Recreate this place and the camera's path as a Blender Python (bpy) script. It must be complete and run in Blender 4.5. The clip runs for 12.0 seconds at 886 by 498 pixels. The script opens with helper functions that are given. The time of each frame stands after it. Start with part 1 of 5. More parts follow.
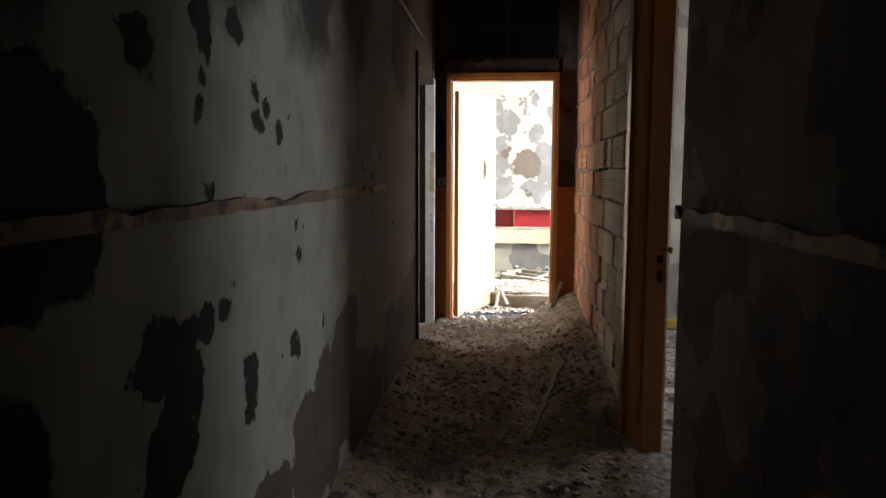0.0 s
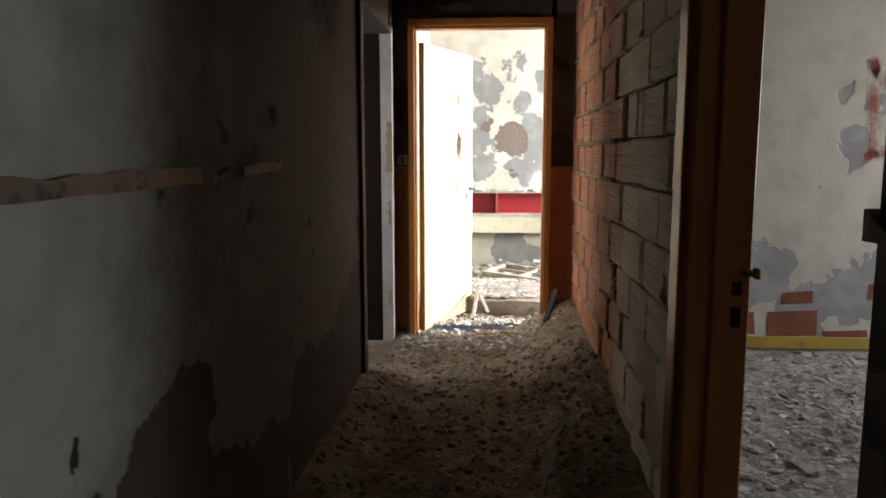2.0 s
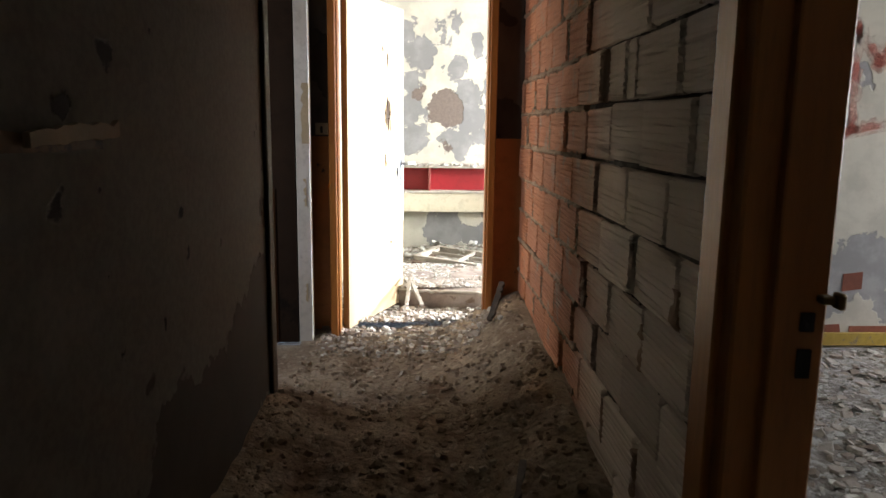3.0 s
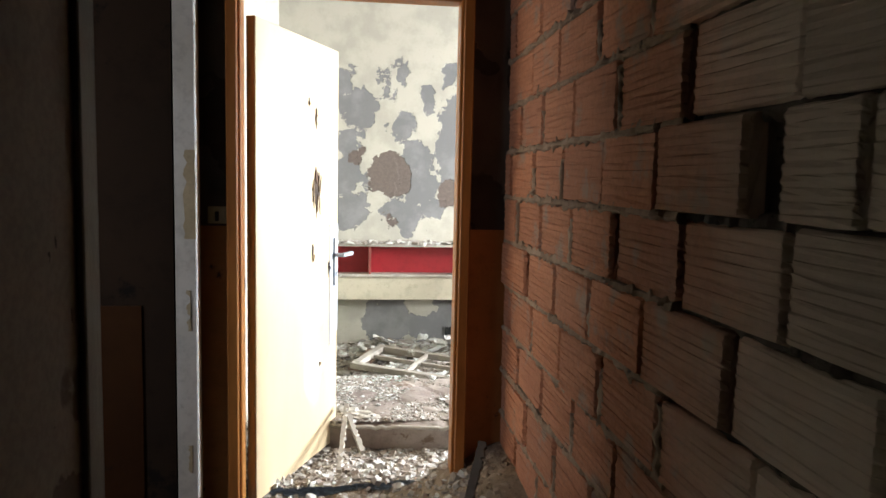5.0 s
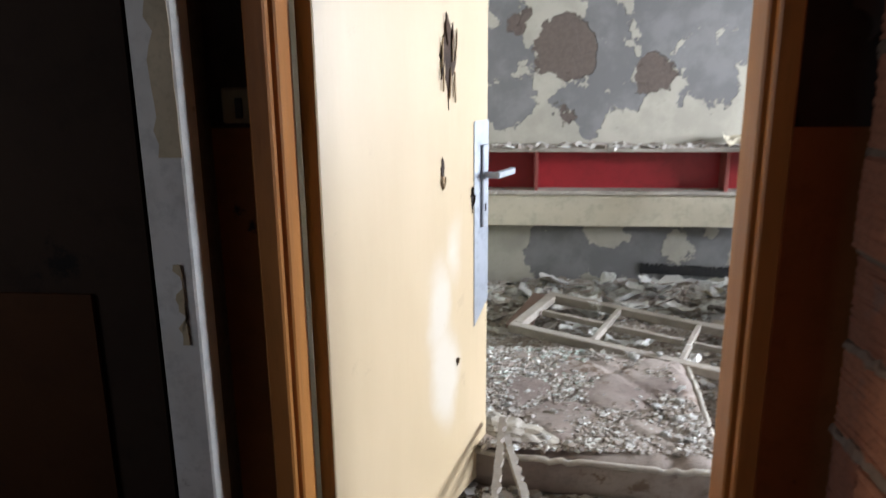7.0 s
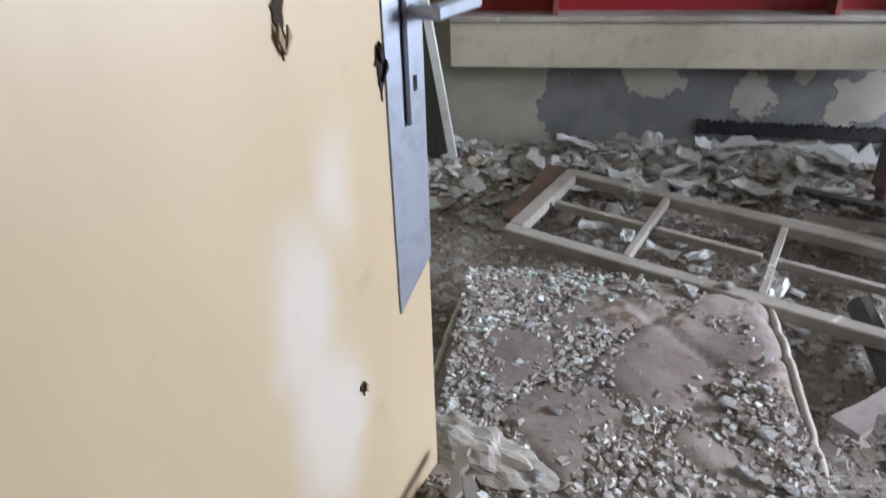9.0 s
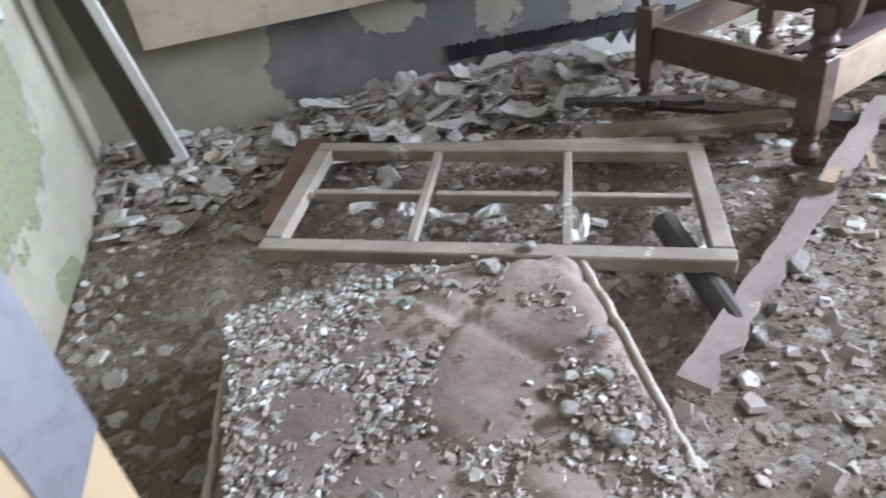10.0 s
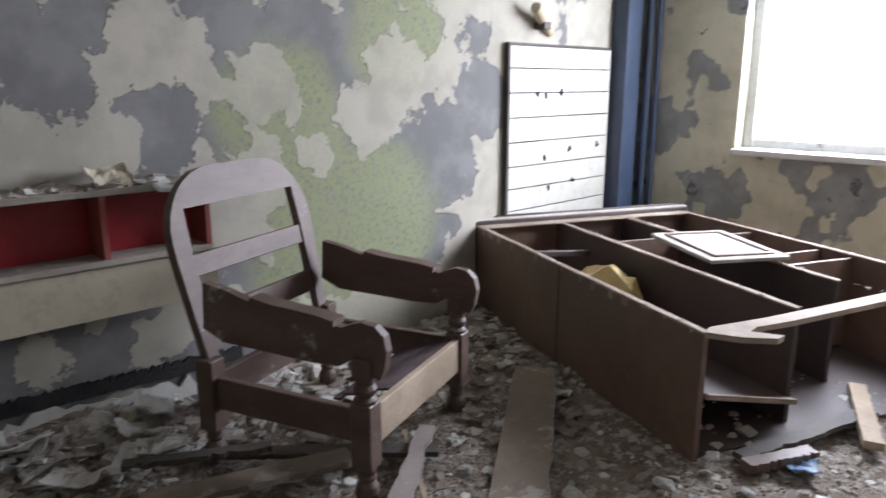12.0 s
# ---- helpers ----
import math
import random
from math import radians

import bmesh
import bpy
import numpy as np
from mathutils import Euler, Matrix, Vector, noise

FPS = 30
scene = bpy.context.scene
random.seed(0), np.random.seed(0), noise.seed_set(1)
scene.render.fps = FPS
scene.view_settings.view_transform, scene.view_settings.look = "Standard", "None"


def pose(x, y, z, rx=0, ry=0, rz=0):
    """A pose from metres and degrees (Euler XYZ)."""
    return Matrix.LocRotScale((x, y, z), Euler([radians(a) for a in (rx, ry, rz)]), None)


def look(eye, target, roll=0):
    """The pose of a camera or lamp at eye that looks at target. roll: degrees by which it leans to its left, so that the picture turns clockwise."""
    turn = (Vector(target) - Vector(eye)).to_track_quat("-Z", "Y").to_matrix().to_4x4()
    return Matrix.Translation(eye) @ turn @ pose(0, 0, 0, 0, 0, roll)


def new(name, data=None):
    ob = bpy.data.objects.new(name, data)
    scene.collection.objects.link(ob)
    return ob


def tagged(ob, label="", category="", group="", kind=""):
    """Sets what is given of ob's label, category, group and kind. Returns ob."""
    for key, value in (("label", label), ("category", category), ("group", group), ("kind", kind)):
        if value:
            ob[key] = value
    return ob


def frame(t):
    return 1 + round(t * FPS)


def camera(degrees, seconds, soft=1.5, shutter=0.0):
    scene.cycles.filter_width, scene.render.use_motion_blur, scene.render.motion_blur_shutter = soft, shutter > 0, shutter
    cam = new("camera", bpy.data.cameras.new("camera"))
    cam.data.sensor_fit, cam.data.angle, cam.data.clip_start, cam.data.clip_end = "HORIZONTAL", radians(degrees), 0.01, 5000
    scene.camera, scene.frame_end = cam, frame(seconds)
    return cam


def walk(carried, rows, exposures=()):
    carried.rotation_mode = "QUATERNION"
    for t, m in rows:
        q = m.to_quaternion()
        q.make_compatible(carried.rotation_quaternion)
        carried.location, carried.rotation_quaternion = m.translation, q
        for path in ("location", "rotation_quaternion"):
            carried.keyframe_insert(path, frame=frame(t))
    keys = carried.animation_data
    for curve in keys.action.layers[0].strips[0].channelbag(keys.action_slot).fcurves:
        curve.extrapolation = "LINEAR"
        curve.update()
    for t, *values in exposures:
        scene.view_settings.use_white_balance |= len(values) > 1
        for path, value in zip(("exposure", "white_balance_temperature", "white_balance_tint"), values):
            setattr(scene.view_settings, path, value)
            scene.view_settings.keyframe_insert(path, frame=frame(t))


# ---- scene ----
cam = camera(64.2, 12.0, soft=1.5, shutter=0.25)
# seconds, eye x y z, turn about x y z
PATH = [
    (0.0, 0.044, 0.015, 1.322, 84.034, -0.175, 5.188),
    (0.5, 0.016, 0.362, 1.332, 85.173, 1.318, 6.691),
    (1.0, 0.067, 0.689, 1.337, 85.954, -0.883, 7.036),
    (1.5, 0.098, 1.007, 1.311, 85.426, -1.743, 7.643),
    (2.0, 0.085, 1.397, 1.300, 82.394, 0.051, 3.973),
    (2.5, 0.054, 1.755, 1.278, 80.183, 0.131, -0.683),
    (4.5, 0.023, 3.108, 1.376, 82.771, -1.729, -3.298),
    (5.0, 0.010, 3.416, 1.421, 84.545, -1.261, -7.060),
    (5.5, 0.030, 3.823, 1.382, 83.275, -1.532, -7.300),
    (6.0, 0.035, 4.217, 1.404, 82.998, -2.393, -3.577),
    (6.5, 0.005, 4.576, 1.401, 81.512, -2.086, 0.177),
    (7.0, -0.003, 4.998, 1.319, 76.208, 0.553, 5.569),
    (7.2, 0.016, 5.128, 1.292, 73.688, 1.613, 7.340),
    (8.8, 0.108, 6.014, 1.261, 65.790, 1.146, 8.139),
    (9.0, 0.099, 6.122, 1.200, 61.678, 1.506, 7.783),
    (9.5, 0.142, 6.365, 1.166, 57.484, 6.302, -0.211),
    (10.0, 0.223, 6.567, 1.147, 54.739, 7.759, -14.005),
    (10.5, 0.336, 6.643, 1.185, 58.623, 5.278, -23.474),
    (11.0, 0.381, 6.664, 1.212, 64.735, 3.589, -28.517),
    (11.5, 0.374, 6.647, 1.248, 72.383, 2.312, -33.822),
    (12.0, 0.385, 6.595, 1.269, 76.664, -0.079, -44.096),
]

walk(cam, [(t, pose(*p)) for t, *p in PATH],
     exposures=[(0.0, 1.35, 6900, 14), (0.7, 1.35, 6900, 14), (1.5, 0.95, 6900, 14), (2.5, 1.15, 6900, 14), (4.5, 0.7, 6800, 12), (5.5, 0.35, 6600, 12), (6.5, -0.1, 6400, 14), (7.2, -0.45, 6200, 16),
                (8.8, -0.8, 5900, 18), (9.5, -0.85, 5900, 18), (10.0, -0.5, 5950, 18), (10.5, -0.1, 6000, 18), (11.0, -0.3, 6100, 18), (11.5, -0.7, 6200, 18), (12.0, -1.75, 6250, 20)])

# ---- light: overcast sky, window openings ----
world = bpy.data.worlds.new("sky")
scene.world = world
world.use_nodes = True
wn = world.node_tree
sky = wn.nodes.new("ShaderNodeTexSky")
sky.sky_type, sky.sun_disc = "NISHITA", False
sky.sun_elevation, sky.sun_rotation = radians(50), radians(120)
wn.links.new(sky.outputs[0], wn.nodes["Background"].inputs[0])
wn.nodes["Background"].inputs[1].default_value = 0.15

sun = new("sun", bpy.data.lights.new("sun", "SUN"))
sun.data.energy, sun.data.angle, sun.data.color = 0.8, radians(15), (1, 0.96, 0.9)
sun.matrix_world = look((10, -6, 12), (0, 0, 0))


def window_light(name, x, y, z, w, h, watts, target, color=(0.93, 0.97, 1.0)):
    """Sky light that enters by a window opening."""
    lamp = bpy.data.lights.new(name, "AREA")
    lamp.shape, lamp.size, lamp.size_y, lamp.energy, lamp.color = "RECTANGLE", w, h, watts, color
    ob = new(name, lamp)
    ob.matrix_world = look((x, y, z), target)
    return ob


window_light("window_light_room", 5.0, 7.6, 1.6, 1.7, 1.4, 830, (2.8, 7.6, 0.25), (0.86, 0.94, 1.0))
window_light("window_light_side", 4.75, 5.2, 1.6, 1.5, 1.3, 34, (0, 5.2, 1.2))
window_light("window_light_left", -2.38, 4.9, 1.5, 0.95, 1.15, 13, (0, 4.9, 1.2), (0.97, 0.98, 1.0))

# ---- materials ----


class Nodes:
    """Short hand for one node material."""

    def __init__(self, name, rough=0.8, metal=0.0):
        self.m = bpy.data.materials.new(name)
        self.m.use_nodes = True
        self.t = self.m.node_tree
        self.b = self.t.nodes["Principled BSDF"]
        self.b.inputs["Roughness"].default_value = rough
        self.b.inputs["Metallic"].default_value = metal

    def n(self, kind, **kw):
        node = self.t.nodes.new(kind)
        for k, v in kw.items():
            node.inputs[k].default_value = v
        return node

    def link(self, a, b):
        self.t.links.new(a, b)

    def math(self, op, a, b=None, clamp=False):
        node = self.t.nodes.new("ShaderNodeMath")
        node.operation, node.use_clamp = op, clamp
        for i, v in enumerate((a, b)):
            if v is None:
                continue
            if isinstance(v, (int, float)):
                node.inputs[i].default_value = v
            else:
                self.link(v, node.inputs[i])
        return node.outputs[0]

    def place(self, world=True):
        if world:
            return self.n("ShaderNodeNewGeometry").outputs["Position"]
        return self.n("ShaderNodeTexCoord").outputs["Object"]

    def scaled(self, vec, s):
        node = self.t.nodes.new("ShaderNodeVectorMath")
        node.operation = "MULTIPLY"
        self.link(vec, node.inputs[0])
        node.inputs[1].default_value = s
        return node.outputs[0]

    def noise(self, vec, scale, detail=5, rough=0.6):
        node = self.n("ShaderNodeTexNoise", Scale=scale, Detail=detail, Roughness=rough)
        self.link(vec, node.inputs["Vector"])
        return node

    def warp(self, vec, scale, amount):
        nz = self.noise(vec, scale, 4)
        node = self.t.nodes.new("ShaderNodeVectorMath")
        node.operation = "MULTIPLY_ADD"
        self.link(nz.outputs["Color"], node.inputs[0])
        node.inputs[1].default_value = (amount,) * 3
        self.link(vec, node.inputs[2])
        off = self.t.nodes.new("ShaderNodeVectorMath")
        off.operation = "SUBTRACT"
        self.link(node.outputs[0], off.inputs[0])
        off.inputs[1].default_value = (amount / 2,) * 3
        return off.outputs[0]

    def step(self, v, lo, hi):
        node = self.n("ShaderNodeMapRange")
        node.interpolation_type = "SMOOTHSTEP"
        self.link(v, node.inputs[0])
        node.inputs[1].default_value, node.inputs[2].default_value = lo, hi
        return node.outputs[0]

    def mix(self, f, a, b):
        node = self.t.nodes.new("ShaderNodeMix")
        node.data_type = "RGBA"
        for i, v in ((6, a), (7, b)):
            if isinstance(v, tuple):
                node.inputs[i].default_value = (*v, 1)
            else:
                self.link(v, node.inputs[i])
        if isinstance(f, (int, float)):
            node.inputs[0].default_value = f
        else:
            self.link(f, node.inputs[0])
        return node.outputs[2]

    def blobs(self, vec, spots, soft=0.012, ragged=0.0):
        """Mask of round spots (x, y, z, radius) on a warped place."""
        best = None
        for x, y, z, r in spots:
            node = self.t.nodes.new("ShaderNodeVectorMath")
            node.operation = "DISTANCE"
            self.link(vec, node.inputs[0])
            node.inputs[1].default_value = (x, y, z)
            d = self.math("SUBTRACT", r, node.outputs["Value"])
            best = d if best is None else self.math("MAXIMUM", best, d)
        if ragged:
            nz = self.noise(self.place(), 7.0, 7, 0.62).outputs[0]
            best = self.math("ADD", best, self.math("MULTIPLY", self.math("SUBTRACT", nz, 0.5), ragged))
        return self.step(best, -soft / 2, soft / 2)

    def z_of(self, vec, axis="Z"):
        s = self.n("ShaderNodeSeparateXYZ")
        self.link(vec, s.inputs[0])
        return s.outputs[axis]

    def bump(self, height, dist, strength=1.0):
        node = self.n("ShaderNodeBump", Strength=strength, Distance=dist)
        self.link(height, node.inputs["Height"])
        prev = self.b.inputs["Normal"]
        if prev.is_linked:
            self.link(prev.links[0].from_socket, node.inputs["Normal"])
        self.link(node.outputs[0], self.b.inputs["Normal"])

    def done(self, color):
        if isinstance(color, tuple):
            self.b.inputs["Base Color"].default_value = (*color, 1)
        else:
            self.link(color, self.b.inputs["Base Color"])
        return self.m


def grained(name, c1, c2, scale=12.0, rough=0.8, metal=0.0, bump=0.003, stretch=(1, 1, 1), dirt=None, dirt_at=0.58, world=False, grain=0.35):
    """Two-tone surface with fine grain, coarse variation and dirt."""
    k = Nodes(name, rough, metal)
    p = k.scaled(k.place(world), stretch)
    coarse = k.noise(p, scale * 0.25, 4)
    fine = k.noise(p, scale * 3, 6, 0.7)
    col = k.mix(k.step(coarse.outputs[0], 0.35, 0.65), c1, c2)
    col = k.mix(k.math("MULTIPLY", k.step(fine.outputs[0], 0.45, 0.7), grain), col, tuple(v * 0.45 for v in c1))
    if dirt:
        d = k.noise(k.place(world), scale * 0.6, 8, 0.75)
        col = k.mix(k.step(d.outputs[0], dirt_at, dirt_at + 0.06), col, dirt)
    k.bump(fine.outputs[0], bump)
    return k.done(col)


def plaster(name, paint, under, deep, paint_cut=0.5, spots=(), deep_spots=(), paint_spots=(), tint=None, tint_spots=(), scale=2.2, soot=None, deep_cut=0.67, ragged=0.42, deep_ragged=0.28, specks=None, soot_spots=(), brown_along=None):
    """Flaking paint over plaster over the raw wall."""
    k = Nodes(name, 0.9)
    p = k.place()
    w = k.warp(k.warp(p, 3.0, 0.16), 11.0, 0.05)
    if specks:
        w = k.warp(w, 32.0, 0.035)
    big = k.noise(w, scale, 3, 0.5).outputs[0]
    fine = k.noise(p, 45, 6, 0.7).outputs[0]
    mid = k.noise(p, 5.0, 5).outputs[0]
    peeled = k.step(big, paint_cut, paint_cut + 0.012)
    if spots:
        peeled = k.math("MAXIMUM", peeled, k.blobs(w, spots, 0.012, ragged))
    if paint_spots:
        peeled = k.math("SUBTRACT", peeled, k.blobs(w, paint_spots, 0.012, 0.35), True)
    raw = k.step(k.noise(w, scale * 1.9, 4, 0.6).outputs[0], deep_cut, deep_cut + 0.012)
    if deep_spots:
        raw = k.math("MAXIMUM", raw, k.blobs(w, deep_spots, 0.012, deep_ragged))
    if specks:
        chips = k.noise(k.scaled(p, (1, 1, 0.45)), specks[0], 4, 0.6).outputs[0]
        raw = k.math("MAXIMUM", raw, k.step(chips, specks[1], specks[1] + 0.012))
    light = k.mix(k.step(mid, 0.4, 0.68), paint, tuple(v * 0.82 for v in paint))
    grey = k.mix(k.step(mid, 0.35, 0.6), under, tuple(v * 0.75 for v in under))
    # paint and plaster turn darker and browner with growing y
    if brown_along:
        browned = k.step(k.math("ADD", k.z_of(k.warp(p, 1.4, 1.2), "Y"), k.math("MULTIPLY", mid, 0.8)), *brown_along)
        light = k.mix(k.math("MULTIPLY", browned, 0.85), light, k.mix(k.step(fine, 0.4, 0.6), (0.135, 0.112, 0.09), (0.10, 0.08, 0.066)))
        grey = k.mix(k.math("MULTIPLY", browned, 0.6), grey, (0.045, 0.035, 0.028))
    if tint:
        m = k.math("MULTIPLY", k.blobs(k.warp(p, 1.6, 0.5), tint_spots, 0.2), k.step(fine, 0.3, 0.55))
        grey = k.mix(m, grey, tint)
        light = k.mix(k.math("MULTIPLY", m, 0.25), light, tint)
    col = k.mix(peeled, light, grey)
    col = k.mix(raw, col, k.mix(k.step(fine, 0.4, 0.6), deep, tuple(v * 0.85 for v in deep)))
    col = k.mix(k.math("MULTIPLY", k.step(fine, 0.58, 0.75), 0.25), col, (0.12, 0.1, 0.08))
    if soot:
        s = k.noise(k.scaled(p, (1, 1, 0.6)), 1.3, 5, 0.65).outputs[0]
        black = k.step(s, *soot)
        if soot_spots:
            black = k.math("MAXIMUM", black, k.blobs(k.warp(p, 2.2, 0.5), soot_spots, 0.22, 0.3))
        col = k.mix(k.math("MULTIPLY", black, 0.9), col, (0.015, 0.013, 0.013))
    h = k.math("SUBTRACT", k.math("MULTIPLY", fine, 0.25), k.math("ADD", peeled, k.math("MULTIPLY", raw, 2.0)))
    k.bump(h, 0.004)
    return k.done(col)


def on_back(spots):
    """Spots (x, z, radius) on the far wall of the room."""
    return tuple((x, 9.27, z, r) for x, z, r in spots)


PEELED_BY_DOOR = ((-0.11, 2.2, 0.12), (0.03, 1.98, 0.16), (-0.05, 1.71, 0.11), (-0.04, 1.47, 0.15), (-0.03, 1.16, 0.17), (0.39, 2.31, 0.08), (0.24, 2.19, 0.08), (0.42, 1.85, 0.09), (0.57, 2.08, 0.08), (0.25, 1.88, 0.04), (0.5, 1.6, 0.15), (0.55, 1.38, 0.15), (0.4, 1.14, 0.15), (0.98, 2.17, 0.16), (0.89, 1.92, 0.2), (1.01, 1.69, 0.15), (0.82, 1.56, 0.15), (0.66, 1.18, 0.11))
PEELED_BY_CHAIR = ((1.05, 1.42, 0.16), (1.23, 1.48, 0.11), (1.5, 1.04, 0.13), (1.54, 1.17, 0.1), (1.89, 1.43, 0.19), (2.13, 1.49, 0.18), (1.76, 1.07, 0.11), (2.32, 1.28, 0.2), (2.31, 0.93, 0.3), (2.3, 0.61, 0.34), (1.99, 1.09, 0.09), (2.49, 1.48, 0.18), (2.81, 1.52, 0.15), (3.26, 1.16, 0.22), (2.92, 0.88, 0.29), (2.65, 0.7, 0.29), (2.76, 0.46, 0.25), (3.21, 1.51, 0.11), (1.43, 1.16, 0.08))
RAW_PATCHES = ((0.29, 1.47, 0.18), (0.8, 1.31, 0.12), (0.33, 1.08, 0.07), (0.04, 1.6, 0.06))
PAINT_ISLES = ((1.5, 1.46, 0.12), (2.48, 1.1, 0.17), (2.19, 0.96, 0.1), (1.95, 1.26, 0.15), (2.66, 1.31, 0.19))
PEELED_HIGH = ((0.9, 1.75, 0.25), (1.25, 1.8, 0.28), (1.7, 1.75, 0.26), (2.2, 1.85, 0.25), (1.12, 1.3, 0.16), (2.75, 1.85, 0.2))
LOW_ISLES = ((1.0, 0.3, 0.10), (1.45, 0.28, 0.11), (0.55, 0.40, 0.12), (1.75, 0.36, 0.07), (1.2, 0.38, 0.05))
PEELED_LOW = tuple((0.3 + 0.3 * i, 0.25 + 0.06 * (i % 2), 0.23) for i in range(6))
M_BACK = plaster("flaking_cream_wall", (0.43, 0.405, 0.34), (0.215, 0.212, 0.21), (0.135, 0.105, 0.088), 0.66, spots=on_back(PEELED_BY_DOOR + PEELED_BY_CHAIR + PEELED_LOW + PEELED_HIGH) + ((-0.6, 8.35, 0.75, 0.5), (-0.6, 7.9, 0.3, 0.25)), paint_spots=on_back(PAINT_ISLES + LOW_ISLES),
                 tint=(0.265, 0.285, 0.16), tint_spots=((-0.6, 8.5, 0.5, 0.9), (2.35, 9.3, 0.5, 0.55), (2.0, 9.3, 1.1, 0.35), (2.7, 9.3, 1.5, 0.3)),
                 deep_spots=on_back(RAW_PATCHES), deep_cut=0.76)
M_ROOM = plaster("damp_plaster", (0.50, 0.47, 0.36), (0.27, 0.27, 0.26), (0.12, 0.12, 0.13), 0.52, deep_cut=0.66)
M_SIDE = plaster("side_room_plaster", (0.54, 0.52, 0.46), (0.36, 0.36, 0.37), (0.30, 0.10, 0.06), 0.66, deep_cut=0.76, spots=tuple((1.3 + 0.28 * i, 6.13, 0.28 + 0.12 * (i % 3), 0.2) for i in range(9)))
LOW_PEEL = ((2.30, 0.38, 0.22), (2.55, 0.42, 0.28), (2.80, 0.50, 0.28), (2.93, 0.68, 0.14), (3.1, 0.30, 0.27), (3.45, 0.22, 0.25), (3.95, 0.28, 0.29), (4.3, 0.30, 0.25), (4.7, 0.35, 0.30), (5.0, 0.45, 0.30), (1.9, 0.25, 0.25))
BURNS = ((1.40, 1.00, 0.06), (1.50, 0.99, 0.06), (1.60, 1.00, 0.045), (1.28, 0.97, 0.09), (1.38, 0.88, 0.10), (1.32, 0.76, 0.12), (1.55, 1.09, 0.022), (1.54, 1.06, 0.02), (1.645, 1.055, 0.025), (1.40, 1.12, 0.02),
         (1.74, 0.80, 0.055), (1.73, 0.72, 0.05), (2.15, 0.81, 0.045), (2.17, 0.77, 0.04), (1.83, 1.54, 0.03), (1.83, 1.47, 0.04), (1.91, 1.51, 0.025), (2.04, 1.43, 0.022), (1.48, 1.455, 0.03), (1.50, 1.515, 0.015),
         (1.54, 1.58, 0.03), (1.57, 1.387, 0.012), (1.54, 1.285, 0.03), (2.166, 1.155, 0.012), (2.23, 1.15, 0.012), (2.20, 1.055, 0.016), (1.24, 1.55, 0.07), (1.30, 1.49, 0.03), (1.52, 1.64, 0.06), (1.73, 1.67, 0.05),
         (3.64, 1.41, 0.03), (3.42, 1.32, 0.02), (3.18, 1.21, 0.03), (2.84, 1.20, 0.025), (4.05, 1.055, 0.025), (3.40, 1.12, 0.02), (3.9, 1.5, 0.03), (0.9, 1.3, 0.2), (0.7, 0.8, 0.25), (0.95, 1.75, 0.15))
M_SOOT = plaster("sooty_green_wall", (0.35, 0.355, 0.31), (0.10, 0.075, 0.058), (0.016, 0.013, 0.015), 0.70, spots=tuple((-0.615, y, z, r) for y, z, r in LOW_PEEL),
                 deep_spots=tuple((-0.615, y, z, r) for y, z, r in BURNS), scale=1.7, soot=(0.66, 0.84), deep_cut=0.72, ragged=0.22, deep_ragged=0.15, specks=(13, 0.69), brown_along=(2.7, 3.9),
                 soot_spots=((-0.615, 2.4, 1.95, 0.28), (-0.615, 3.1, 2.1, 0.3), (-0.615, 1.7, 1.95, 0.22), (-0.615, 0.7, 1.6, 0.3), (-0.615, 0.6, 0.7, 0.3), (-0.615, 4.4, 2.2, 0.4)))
M_SOOT_DARK = plaster("burnt_wall", (0.15, 0.125, 0.11), (0.075, 0.06, 0.055), (0.02, 0.017, 0.016), 0.50, soot=(0.45, 0.7))
M_CEIL = grained("sooty_ceiling", (0.16, 0.15, 0.14), (0.06, 0.055, 0.05), 3, world=True)
M_CEIL2 = grained("stained_ceiling", (0.34, 0.32, 0.28), (0.22, 0.20, 0.175), 3, world=True)
# charred wall, blackened further: the left room's shade is in this colour
M_CHAR_SHADED = grained("charred_shaded_wall", (0.018, 0.012, 0.009), (0.032, 0.019, 0.012), 2.5, 0.8, dirt=(0.010, 0.008, 0.007), dirt_at=0.55, world=True)
M_CHAR_SHADED.node_tree.nodes["Principled BSDF"].inputs["Specular IOR Level"].default_value = 0.1
M_MORTAR = grained("mortar", (0.20, 0.185, 0.17), (0.08, 0.07, 0.065), 20, bump=0.006, dirt=(0.02, 0.018, 0.016), dirt_at=0.55, world=True)
M_MORTAR2 = grained("pale_mortar", (0.36, 0.265, 0.195), (0.26, 0.185, 0.13), 18, bump=0.006, dirt=(0.06, 0.05, 0.045), dirt_at=0.6, world=True)
M_ORANGE = grained("orange_varnished_wood", (0.46, 0.19, 0.045), (0.36, 0.135, 0.03), 8, 0.42, bump=0.001, stretch=(3, 3, 0.35), dirt=(0.14, 0.06, 0.02), dirt_at=0.66)
M_OCHRE = grained("ochre_wall_paint", (0.48, 0.20, 0.065), (0.38, 0.15, 0.045), 5, 0.6, dirt=(0.05, 0.03, 0.02), dirt_at=0.6, world=True)


